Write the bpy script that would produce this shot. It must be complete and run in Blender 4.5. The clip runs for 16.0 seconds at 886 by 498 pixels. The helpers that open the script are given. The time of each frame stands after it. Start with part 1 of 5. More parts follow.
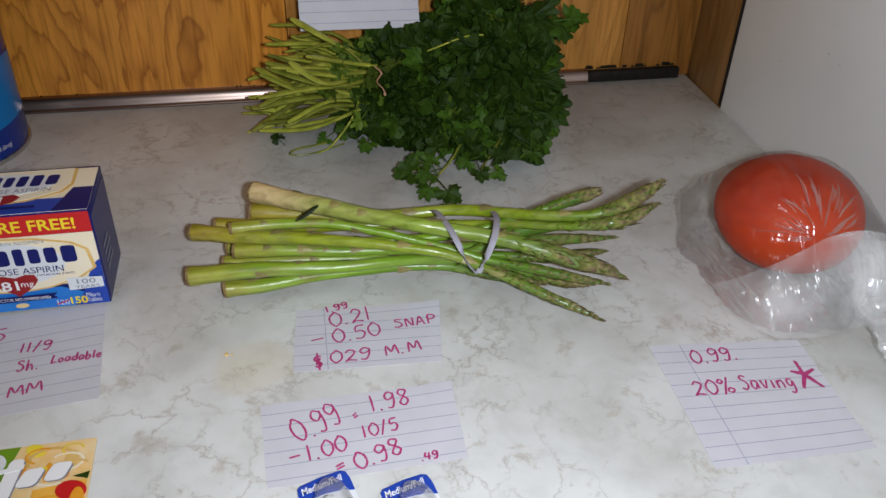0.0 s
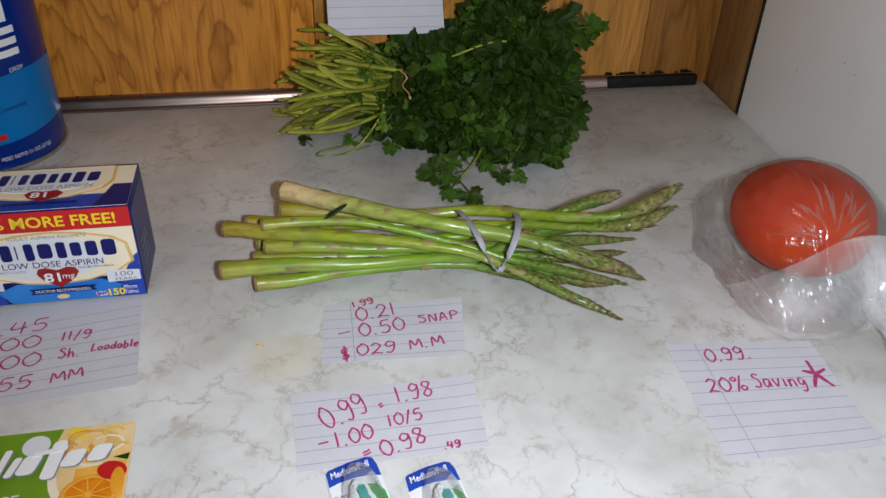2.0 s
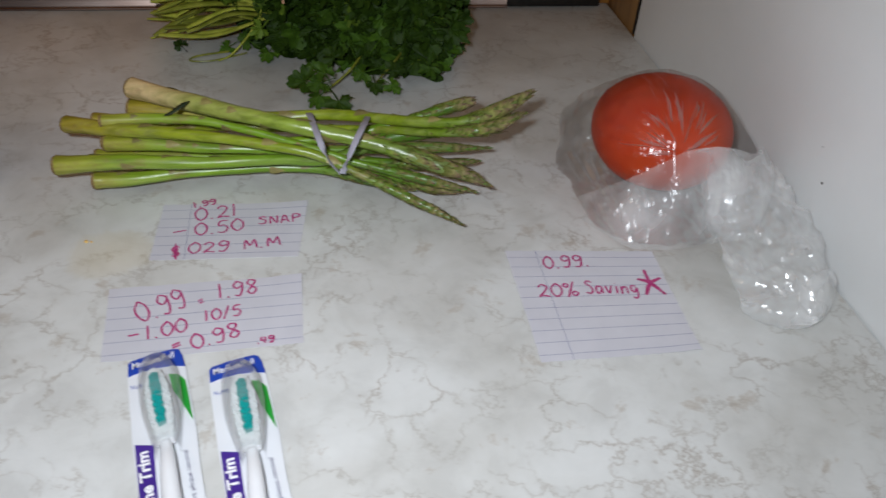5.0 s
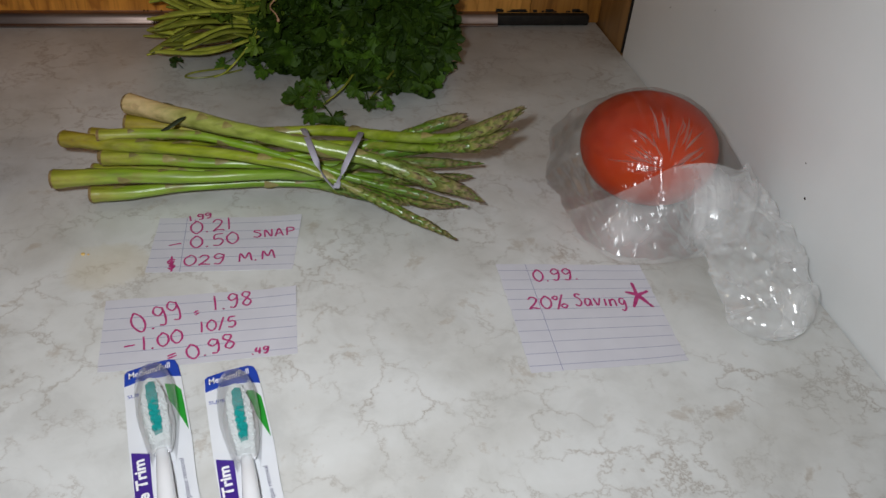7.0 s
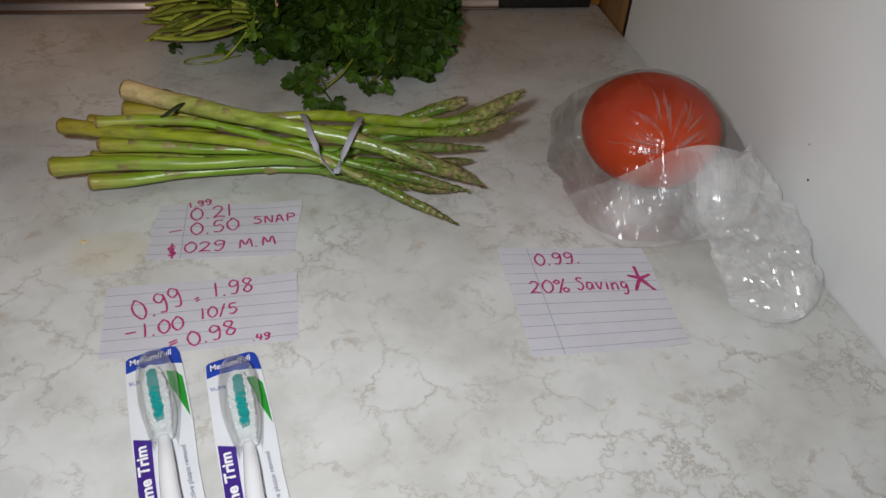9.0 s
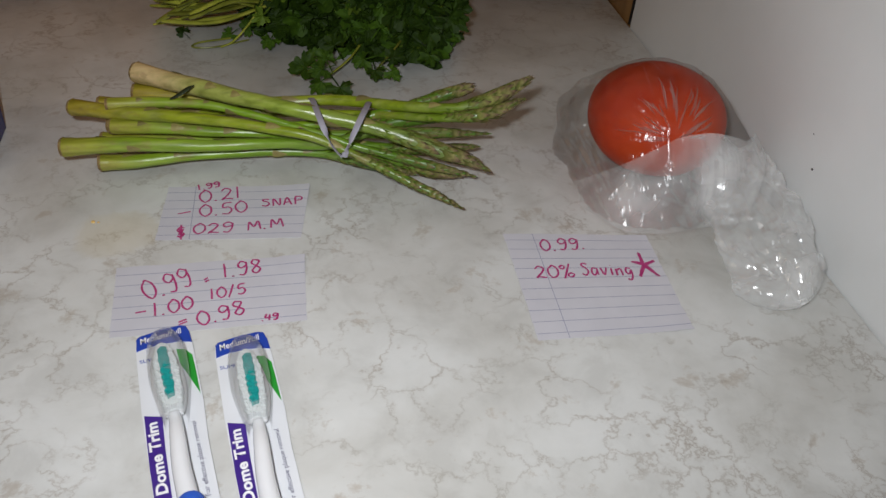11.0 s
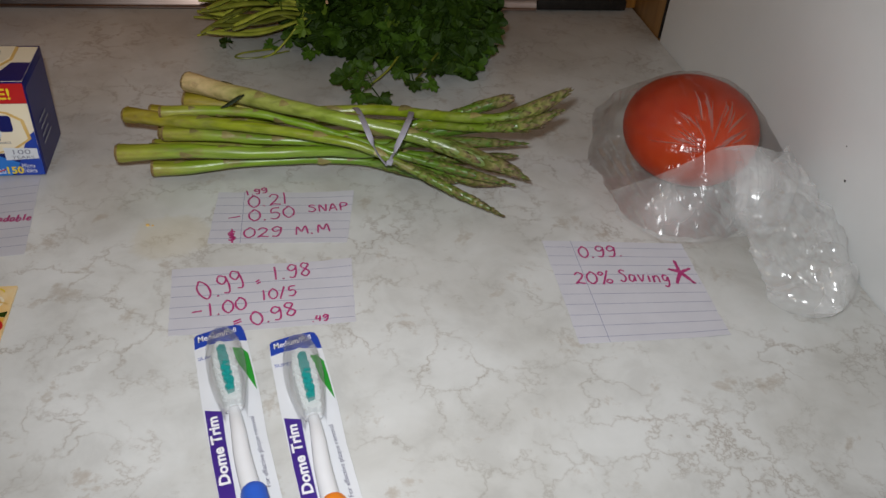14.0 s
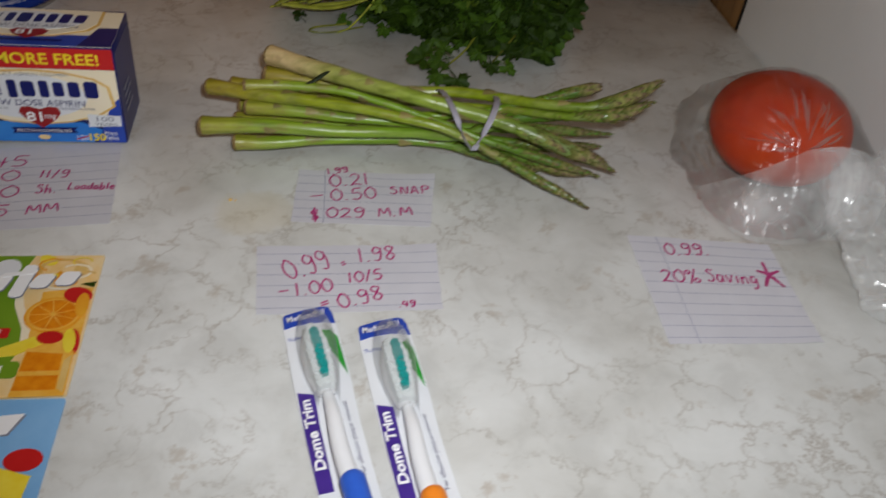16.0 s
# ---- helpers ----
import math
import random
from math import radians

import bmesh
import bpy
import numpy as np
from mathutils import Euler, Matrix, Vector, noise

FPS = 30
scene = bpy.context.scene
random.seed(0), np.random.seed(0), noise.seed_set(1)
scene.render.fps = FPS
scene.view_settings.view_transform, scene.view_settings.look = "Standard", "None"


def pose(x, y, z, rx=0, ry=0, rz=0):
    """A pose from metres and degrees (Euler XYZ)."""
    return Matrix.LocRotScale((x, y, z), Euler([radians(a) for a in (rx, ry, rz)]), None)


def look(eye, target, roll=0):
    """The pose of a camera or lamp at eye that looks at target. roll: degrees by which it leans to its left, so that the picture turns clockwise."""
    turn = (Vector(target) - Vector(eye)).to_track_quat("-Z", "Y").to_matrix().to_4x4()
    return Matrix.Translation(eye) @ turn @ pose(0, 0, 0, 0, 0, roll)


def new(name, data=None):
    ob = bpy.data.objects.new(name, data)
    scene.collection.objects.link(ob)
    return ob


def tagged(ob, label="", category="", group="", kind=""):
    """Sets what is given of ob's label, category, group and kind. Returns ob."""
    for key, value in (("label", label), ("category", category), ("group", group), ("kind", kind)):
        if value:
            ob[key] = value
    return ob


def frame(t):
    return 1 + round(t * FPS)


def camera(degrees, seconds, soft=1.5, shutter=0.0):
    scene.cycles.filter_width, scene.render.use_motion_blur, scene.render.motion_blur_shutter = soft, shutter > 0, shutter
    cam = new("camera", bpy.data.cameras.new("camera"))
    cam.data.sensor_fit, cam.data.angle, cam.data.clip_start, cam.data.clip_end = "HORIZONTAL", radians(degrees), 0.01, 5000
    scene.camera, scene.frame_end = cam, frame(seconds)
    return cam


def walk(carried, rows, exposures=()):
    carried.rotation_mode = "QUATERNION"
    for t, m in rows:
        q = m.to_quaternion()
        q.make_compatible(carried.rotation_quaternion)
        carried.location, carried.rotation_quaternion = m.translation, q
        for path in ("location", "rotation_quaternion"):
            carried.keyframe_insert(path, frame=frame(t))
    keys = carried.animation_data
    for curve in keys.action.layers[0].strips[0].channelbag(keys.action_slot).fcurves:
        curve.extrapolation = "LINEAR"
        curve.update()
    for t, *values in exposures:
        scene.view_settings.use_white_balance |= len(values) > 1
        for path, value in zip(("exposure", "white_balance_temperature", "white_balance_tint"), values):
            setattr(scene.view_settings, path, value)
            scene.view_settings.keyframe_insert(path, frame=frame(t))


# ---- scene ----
from mathutils.bvhtree import BVHTree

cam = camera(56.6, 16.0, 1.5, 0.6)
PATH = [
    (0, (-0.06, 0.058, 0.262), (0.261, 1.668, -0.88), 2.1),
    (0.5, (-0.059, 0.054, 0.265), (0.259, 1.669, -0.871), 2.1),
    (1, (-0.062, 0.048, 0.267), (0.249, 1.664, -0.87), 2.3),
    (1.5, (-0.064, 0.046, 0.267), (0.238, 1.655, -0.881), 2.4),
    (2, (-0.067, 0.045, 0.268), (0.22, 1.666, -0.866), 2.2),
    (2.5, (-0.067, 0.049, 0.267), (0.233, 1.661, -0.879), 2.0),
    (3, (-0.065, 0.049, 0.266), (0.248, 1.657, -0.881), 2.3),
    (3.5, (-0.061, 0.047, 0.265), (0.246, 1.653, -0.887), 2.3),
    (4, (-0.055, 0.044, 0.262), (0.239, 1.651, -0.89), 1.9),
    (4.5, (-0.03, 0.038, 0.256), (0.293, 1.631, -0.908), 2.5),
    (5, (-0.001, 0.027, 0.25), (0.337, 1.562, -0.986), 5.0),
    (5.2, (0.003, 0.026, 0.254), (0.357, 1.574, -0.963), 5.2),
    (7.3, (-0.003, 0.02, 0.253), (0.358, 1.577, -0.949), 5.5),
    (7.5, (-0.003, 0.02, 0.253), (0.354, 1.572, -0.958), 5.4),
    (8, (-0.001, 0.021, 0.252), (0.352, 1.567, -0.967), 5.2),
    (8.5, (-0.003, 0.023, 0.252), (0.35, 1.564, -0.973), 5.2),
    (9, (-0.001, 0.021, 0.252), (0.349, 1.558, -0.979), 4.9),
    (9.5, (-0.001, 0.017, 0.253), (0.346, 1.562, -0.969), 4.9),
    (10, (-0.002, 0.016, 0.252), (0.34, 1.558, -0.974), 5.0),
    (10.2, (-0.004, 0.017, 0.251), (0.347, 1.539, -0.997), 5.5),
    (12.5, (-0.007, 0.012, 0.254), (0.342, 1.542, -0.985), 5.9),
    (13, (-0.013, 0.009, 0.255), (0.361, 1.548, -0.967), 6.4),
    (13.5, (-0.015, 0.009, 0.255), (0.292, 1.549, -0.983), 5.4),
    (14, (-0.022, 0.008, 0.256), (0.3, 1.552, -0.974), 5.5),
    (14.5, (-0.032, 0.01, 0.258), (0.323, 1.546, -0.973), 7.3),
    (15, (-0.04, 0.015, 0.258), (0.285, 1.553, -0.978), 7.7),
    (15.5, (-0.044, 0.016, 0.259), (0.284, 1.553, -0.979), 8.1),
    (16, (-0.053, 0.02, 0.253), (0.224, 1.535, -1.023), 7.5),
]
# the clip's camera opens up a little over the dark far side, and closes down and warms over the pale worktop
EXPOSURES = [(0, 0.20, 6500, 10), (2, 0.24, 6500, 10), (4, 0.21, 6500, 10), (5, -0.05, 6550, 10), (7.5, -0.22, 6850, 10), (10, -0.24, 6920, 11), (12.5, -0.28, 6950, 11), (14.5, -0.31, 6980, 11), (16, -0.29, 6980, 11)]
walk(cam, [(t, look(eye, target, roll)) for t, eye, target, roll in PATH], EXPOSURES)

# ---------- world and lights ----------
world = bpy.data.worlds.new("world")
scene.world = world
world.use_nodes = True
wbg = world.node_tree.nodes["Background"]
wbg.inputs[0].default_value = (1.0, 0.93, 0.84, 1)
wbg.inputs[1].default_value = 0.008


def lamp(name, kind, where, target, watts, size, colour):
    data = bpy.data.lights.new(name, kind)
    data.energy, data.color = watts, colour
    if kind == "AREA":
        data.shape, data.size = "DISK", size
    else:
        data.shadow_soft_size = size
    if kind == "SPOT":
        data.spot_size, data.spot_blend = radians(120), 1.0
    ob = new(name, data)
    ob.matrix_world = look(where, target)
    return ob


# the kitchen's ceiling light behind the viewer, and the small torch beside the lens
lamp("ceiling_light", "AREA", (-1.15, -0.25, 1.35), (-0.1, 0.4, 0), 2.1, 0.40, (1.0, 0.84, 0.64))
lamp("torch", "SPOT", (-0.034, 0.030, 0.276), (0.072, 0.44, 0.03), 6.5, 0.009, (0.935, 1.0, 1.09))



# ---------- materials ----------
def material(name, colour, rough=0.5, metal=0.0, spec=0.5):
    m = bpy.data.materials.new(name)
    m.use_nodes = True
    b = m.node_tree.nodes["Principled BSDF"]
    b.inputs["Base Color"].default_value = (*colour, 1)
    b.inputs["Roughness"].default_value = rough
    b.inputs["Metallic"].default_value = metal
    b.inputs["Specular IOR Level"].default_value = spec
    return m


def node(m, kind, **values):
    n = m.node_tree.nodes.new(kind)
    for key, v in values.items():
        n.inputs[key.replace("_", " ")].default_value = v
    return n


def link(m, a, out, b, inp):
    m.node_tree.links.new(a.outputs[out], b.inputs[inp])


def ramp(m, stops):
    n = m.node_tree.nodes.new("ShaderNodeValToRGB")
    el = n.color_ramp.elements
    while len(el) < len(stops):
        el.new(0.5)
    for e, (p, c) in zip(el, stops):
        e.position, e.color = p, (*c, 1)
    return n


def mapped(m, scale=(1, 1, 1), rot=(0, 0, 0), coord="Object"):
    tc = m.node_tree.nodes.new("ShaderNodeTexCoord")
    mp = m.node_tree.nodes.new("ShaderNodeMapping")
    mp.inputs["Scale"].default_value = scale
    mp.inputs["Rotation"].default_value = rot
    link(m, tc, coord, mp, "Vector")
    return mp


def mixed(m, a, ao, b, bo, fac, fo, mode="MIX", amount=1.0):
    n = m.node_tree.nodes.new("ShaderNodeMix")
    n.data_type, n.blend_type = "RGBA", mode
    n.inputs[0].default_value = amount
    if fac:
        link(m, fac, fo, n, 0)
    m.node_tree.links.new(a.outputs[ao], n.inputs[6])
    m.node_tree.links.new(b.outputs[bo], n.inputs[7])
    return n


def bump(m, src, out, strength, dist):
    b = m.node_tree.nodes.new("ShaderNodeBump")
    b.inputs["Strength"].default_value, b.inputs["Distance"].default_value = strength, dist
    link(m, src, out, b, "Height")
    link(m, b, "Normal", m.node_tree.nodes["Principled BSDF"], "Normal")


def varied(name, dark, light, scale=60, rough=0.5, metal=0.0, bumps=0.0, stretch=(1, 1, 1), spec=0.5, per_piece=0.0):
    """Two tones mixed by a fine and a coarse noise, with a little relief."""
    m = material(name, light, rough, metal, spec)
    p = m.node_tree.nodes["Principled BSDF"]
    mp = mapped(m, stretch)
    n1 = node(m, "ShaderNodeTexNoise", Scale=scale, Detail=6.0, Roughness=0.6)
    link(m, mp, 0, n1, "Vector")
    r = ramp(m, [(0.3, dark), (0.7, light)])
    link(m, n1, 0, r, 0)
    out, o = r, 0
    if per_piece:
        info = m.node_tree.nodes.new("ShaderNodeObjectInfo")
        hsv = m.node_tree.nodes.new("ShaderNodeHueSaturation")
        mr = node(m, "ShaderNodeMapRange", To_Min=1 - per_piece, To_Max=1 + per_piece)
        link(m, info, "Random", mr, 0)
        link(m, mr, 0, hsv, "Value")
        link(m, r, 0, hsv, "Color")
        out, o = hsv, 0
    link(m, out, o, p, "Base Color")
    if bumps:
        bump(m, n1, 0, bumps, 0.001)
    return m


def marble():
    m = material("marble_laminate", (0.6, 0.6, 0.57), 0.33)
    p = m.node_tree.nodes["Principled BSDF"]
    mp = mapped(m)
    big = node(m, "ShaderNodeTexNoise", Scale=11.0, Detail=4.0, Roughness=0.55, Distortion=0.3)
    mid = node(m, "ShaderNodeTexNoise", Scale=36.0, Detail=6.0, Roughness=0.66, Distortion=0.4)
    warp = node(m, "ShaderNodeTexNoise", Scale=34.0, Detail=6.0, Roughness=0.65)
    fine = node(m, "ShaderNodeTexNoise", Scale=420.0, Detail=3.0)
    mask = node(m, "ShaderNodeTexNoise", Scale=23.0, Detail=4.0, Roughness=0.65)
    spots = node(m, "ShaderNodeTexNoise", Scale=42.0, Detail=8.0, Roughness=0.70, Distortion=0.25)
    for n in (big, mid, warp, fine, mask, spots):
        link(m, mp, 0, n, "Vector")
    base = ramp(m, [(0.34, (0.53, 0.527, 0.50)), (0.46, (0.595, 0.596, 0.575)), (0.52, (0.63, 0.636, 0.62)), (0.66, (0.69, 0.70, 0.69))])
    link(m, big, 0, base, 0)
    cloud = ramp(m, [(0.36, (0.88, 0.876, 0.868)), (0.5, (0.97, 0.97, 0.965)), (0.60, (1, 1, 1)), (0.72, (1.05, 1.05, 1.05))])
    link(m, mid, 0, cloud, 0)
    a = mixed(m, base, 0, cloud, 0, None, 0, "MULTIPLY")
    # broken crackle veins: edges of warped cells, shown only in places
    sub = m.node_tree.nodes.new("ShaderNodeVectorMath")
    sub.operation = "MULTIPLY_ADD"
    sub.inputs[1].default_value = (0.055, 0.055, 0.055)
    link(m, warp, "Color", sub, 0)
    link(m, mp, 0, sub, 2)
    cells = node(m, "ShaderNodeTexVoronoi", Scale=38.0)
    cells.feature = "DISTANCE_TO_EDGE"
    link(m, sub, 0, cells, "Vector")
    line = ramp(m, [(0.0, (0.88, 0.88, 0.88)), (0.012, (0.50, 0.50, 0.50)), (0.036, (0.15, 0.15, 0.15)), (0.09, (0, 0, 0))])
    link(m, cells, 0, line, 0)
    gate = ramp(m, [(0.43, (0, 0, 0)), (0.52, (0.50, 0.50, 0.50)), (0.64, (0.88, 0.88, 0.88))])
    link(m, mask, 0, gate, 0)
    vm = mixed(m, line, 0, gate, 0, None, 0, "MULTIPLY")
    tone = ramp(m, [(0.40, (0.30, 0.275, 0.235)), (0.60, (0.28, 0.225, 0.175))])
    link(m, big, 0, tone, 0)
    col = mixed(m, a, 2, tone, 0, vm, 2)
    blot = ramp(m, [(0.59, (0, 0, 0)), (0.625, (0.30, 0.30, 0.30)), (0.69, (0.55, 0.55, 0.55))])
    link(m, spots, 0, blot, 0)
    tan = m.node_tree.nodes.new("ShaderNodeRGB")
    tan.outputs[0].default_value = (0.36, 0.29, 0.22, 1)
    col2 = mixed(m, col, 2, tan, 0, blot, 0)
    # one old yellowish spill
    far = m.node_tree.nodes.new("ShaderNodeVectorMath")
    far.operation = "DISTANCE"
    far.inputs[1].default_value = (-0.090, 0.346, 0.0)
    link(m, mp, 0, far, 0)
    wob = m.node_tree.nodes.new("ShaderNodeMath")
    wob.operation = "MULTIPLY_ADD"
    wob.inputs[1].default_value = 0.022
    link(m, mid, 0, wob, 0)
    link(m, far, "Value", wob, 2)
    spill = ramp(m, [(0.018, (0.30, 0.30, 0.30)), (0.027, (0.22, 0.22, 0.22)), (0.031, (0, 0, 0))])
    link(m, wob, 0, spill, 0)
    yellow = m.node_tree.nodes.new("ShaderNodeRGB")
    yellow.outputs[0].default_value = (0.56, 0.46, 0.24, 1)
    col3 = mixed(m, col2, 2, yellow, 0, spill, 0)
    link(m, col3, 2, p, "Base Color")
    rr = node(m, "ShaderNodeMapRange", To_Min=0.27, To_Max=0.42)
    link(m, mid, 0, rr, 0)
    link(m, rr, 0, p, "Roughness")
    bump(m, fine, 0, 0.05, 0.0004)
    return m


def oak(name, dark, light, seed, scale=1.0):
    m = material(name, light, 0.4)
    p = m.node_tree.nodes["Principled BSDF"]
    mp = mapped(m, (1, 1, 0.30))
    mp.inputs["Location"].default_value = (seed, 0, seed * 0.3)
    warp = node(m, "ShaderNodeTexNoise", Scale=13.0 * scale, Detail=5.0, Roughness=0.44, Distortion=0.5)
    link(m, mp, 0, warp, "Vector")
    # contour rings of a slow field give the cathedral figure
    mul = m.node_tree.nodes.new("ShaderNodeMath")
    mul.operation = "MULTIPLY"
    mul.inputs[1].default_value = 16.0
    link(m, warp, 0, mul, 0)
    fr = m.node_tree.nodes.new("ShaderNodeMath")
    fr.operation = "FRACT"
    link(m, mul, 0, fr, 0)
    tone_at = lambda k: tuple(k * a + (1 - k) * c for a, c in zip(dark, light))
    ring = ramp(m, [(0.0, tone_at(0.40)), (0.08, tone_at(0.08)), (0.42, light), (0.70, tone_at(0.24)), (0.88, tone_at(0.46)), (0.96, tone_at(0.78)), (1.0, tone_at(0.60))])
    link(m, fr, 0, ring, 0)
    mp2 = mapped(m, (1, 1, 0.06))
    pores = node(m, "ShaderNodeTexNoise", Scale=420.0, Detail=3.0)
    link(m, mp2, 0, pores, "Vector")
    pr = ramp(m, [(0.33, (0.74, 0.68, 0.60)), (0.52, (1, 1, 1))])
    link(m, pores, 0, pr, 0)
    c = mixed(m, ring, 0, pr, 0, None, 0, "MULTIPLY")
    tone = node(m, "ShaderNodeTexNoise", Scale=9.0, Detail=2.0)
    tr = ramp(m, [(0.3, (0.8, 0.78, 0.75)), (0.7, (1.08, 1.04, 1.0))])
    link(m, tone, 0, tr, 0)
    c2 = mixed(m, c, 2, tr, 0, None, 0, "MULTIPLY")
    link(m, c2, 2, p, "Base Color")
    bump(m, pores, 0, 0.12, 0.0006)
    return m


def film_plastic(name, haze, gloss, rough=0.14, relief=0.5, tint=0.97, rim=0.3):
    """Clear film: see-through, with a thin milky veil in places and sharp gloss on every facet."""
    m = bpy.data.materials.new(name)
    m.use_nodes = True
    m.node_tree.nodes.remove(m.node_tree.nodes["Principled BSDF"])
    out = m.node_tree.nodes["Material Output"]
    mp = mapped(m)
    n = node(m, "ShaderNodeTexNoise", Scale=26.0, Detail=3.0, Roughness=0.5, Distortion=0.8)
    link(m, mp, 0, n, "Vector")
    mr = node(m, "ShaderNodeMapRange", From_Min=0.36, From_Max=0.70, To_Min=haze * 0.45, To_Max=haze * 1.8)
    link(m, n, 0, mr, 0)
    mq = mapped(m, (1.0, 0.16, 0.20), (0.0, 0.0, 0.25))
    fine = node(m, "ShaderNodeTexNoise", Scale=165.0, Detail=1.0, Roughness=0.4, Distortion=0.5)
    link(m, mq, 0, fine, "Vector")
    bp = m.node_tree.nodes.new("ShaderNodeBump")
    bp.inputs["Strength"].default_value, bp.inputs["Distance"].default_value = relief, 0.004
    link(m, fine, 0, bp, "Height")
    clear = m.node_tree.nodes.new("ShaderNodeBsdfTransparent")
    clear.inputs[0].default_value = (tint, tint * 1.004, tint * 1.004, 1)
    veil = m.node_tree.nodes.new("ShaderNodeBsdfDiffuse")
    veil.inputs[0].default_value = (0.93, 0.94, 0.94, 1)
    shine = m.node_tree.nodes.new("ShaderNodeBsdfGlossy")
    shine.inputs["Roughness"].default_value = rough
    shine.inputs[0].default_value = (0.95, 0.95, 0.95, 1)
    link(m, bp, 0, shine, "Normal")
    m1 = m.node_tree.nodes.new("ShaderNodeMixShader")
    link(m, mr, 0, m1, 0)
    m.node_tree.links.new(clear.outputs[0], m1.inputs[1])
    m.node_tree.links.new(veil.outputs[0], m1.inputs[2])
    m2 = m.node_tree.nodes.new("ShaderNodeMixShader")
    edge = node(m, "ShaderNodeFresnel", IOR=1.32)
    link(m, bp, 0, edge, "Normal")
    total = m.node_tree.nodes.new("ShaderNodeMath")
    total.operation = "MULTIPLY_ADD"
    total.inputs[1].default_value, total.inputs[2].default_value = rim, gloss
    link(m, edge, 0, total, 0)
    link(m, total, 0, m2, 0)
    m.node_tree.links.new(m1.outputs[0], m2.inputs[1])
    m.node_tree.links.new(shine.outputs[0], m2.inputs[2])
    m.node_tree.links.new(m2.outputs[0], out.inputs["Surface"])
    return m


MARBLE = marble()
OAK = oak("oak_veneer", (0.34, 0.105, 0.012), (0.76, 0.315, 0.046), 0.0)
OAK_B = oak("oak_veneer_plain", (0.36, 0.155, 0.03), (0.59, 0.28, 0.064), 3.7, 0.6)
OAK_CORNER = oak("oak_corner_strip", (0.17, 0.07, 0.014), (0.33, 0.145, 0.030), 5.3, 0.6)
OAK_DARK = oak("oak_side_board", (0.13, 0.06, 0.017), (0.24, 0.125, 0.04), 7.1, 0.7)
WHITE_PANEL = varied("white_enamel", (0.75, 0.775, 0.78), (0.82, 0.84, 0.845), 9, 0.42, bumps=0.04)
TRIM_METAL = varied("brushed_trim", (0.24, 0.165, 0.135), (0.38, 0.30, 0.265), 14, 0.31, 1.0, 0.02, (1, 8, 8))
BLACK = varied("black_grime", (0.006, 0.005, 0.004), (0.018, 0.014, 0.011), 200, 0.7, spec=0.2)
PLASTER = varied("plaster", (0.66, 0.63, 0.57), (0.74, 0.71, 0.65), 6, 0.8)
FLOOR = varied("vinyl_floor", (0.25, 0.2, 0.15), (0.35, 0.28, 0.2), 8, 0.5)
PAPER = varied("writing_paper", (0.53, 0.525, 0.57), (0.58, 0.575, 0.62), 45, 0.75, bumps=0.05)
RULE = material("ruled_blue", (0.27, 0.28, 0.39), 0.8)
INK = varied("magenta_ink", (0.37, 0.018, 0.13), (0.50, 0.05, 0.21), 300, 0.6)


def asparagus_skin(name, butt, mid, tip):
    """Pale at the cut end, green along the stalk: the colour follows the stalk's own length (UV)."""
    m = material(name, mid, 0.3, 0, 0.55)
    p = m.node_tree.nodes["Principled BSDF"]
    uv = m.node_tree.nodes.new("ShaderNodeUVMap")
    sep = m.node_tree.nodes.new("ShaderNodeSeparateXYZ")
    link(m, uv, 0, sep, 0)
    r = ramp(m, [(0.0, butt), (0.08, tuple(0.8 * a + 0.2 * b for a, b in zip(butt, mid))), (0.16, tuple(0.25 * a + 0.75 * b for a, b in zip(butt, mid))), (0.42, mid), (0.85, tip)])
    link(m, sep, 0, r, 0)
    mp = mapped(m, (0.10, 1, 1))
    n = node(m, "ShaderNodeTexNoise", Scale=300.0, Detail=5.0)
    link(m, mp, 0, n, "Vector")
    v = ramp(m, [(0.32, (0.60, 0.62, 0.48)), (0.52, (0.95, 0.95, 0.9)), (0.7, (1.14, 1.12, 1.15))])
    link(m, n, 0, v, 0)
    c = mixed(m, r, 0, v, 0, None, 0, "MULTIPLY")
    mq = mapped(m, (0.5, 1, 1))
    blot = node(m, "ShaderNodeTexNoise", Scale=75.0, Detail=6.0, Roughness=0.7)
    link(m, mq, 0, blot, "Vector")
    where = ramp(m, [(0.57, (0, 0, 0)), (0.69, (0.55, 0.55, 0.55))])
    link(m, blot, 0, where, 0)
    brown = m.node_tree.nodes.new("ShaderNodeRGB")
    brown.outputs[0].default_value = (0.22, 0.125, 0.055, 1)
    c1 = mixed(m, c, 2, brown, 0, where, 0)
    # waxy bloom in long pale streaks
    ms = mapped(m, (0.06, 1, 1))
    bloom = node(m, "ShaderNodeTexNoise", Scale=170.0, Detail=4.0, Roughness=0.6)
    link(m, ms, 0, bloom, "Vector")
    streak = ramp(m, [(0.50, (0, 0, 0)), (0.62, (0.09, 0.09, 0.09)), (0.74, (0.19, 0.19, 0.19))])
    link(m, bloom, 0, streak, 0)
    pale = m.node_tree.nodes.new("ShaderNodeRGB")
    pale.outputs[0].default_value = (0.54, 0.53, 0.25, 1)
    c2 = mixed(m, c1, 2, pale, 0, streak, 0)
    link(m, c2, 2, p, "Base Color")
    rr = node(m, "ShaderNodeMapRange", To_Min=0.16, To_Max=0.50)
    link(m, blot, 0, rr, 0)
    link(m, rr, 0, p, "Roughness")
    bump(m, n, 0, 0.45, 0.0010)
    return m


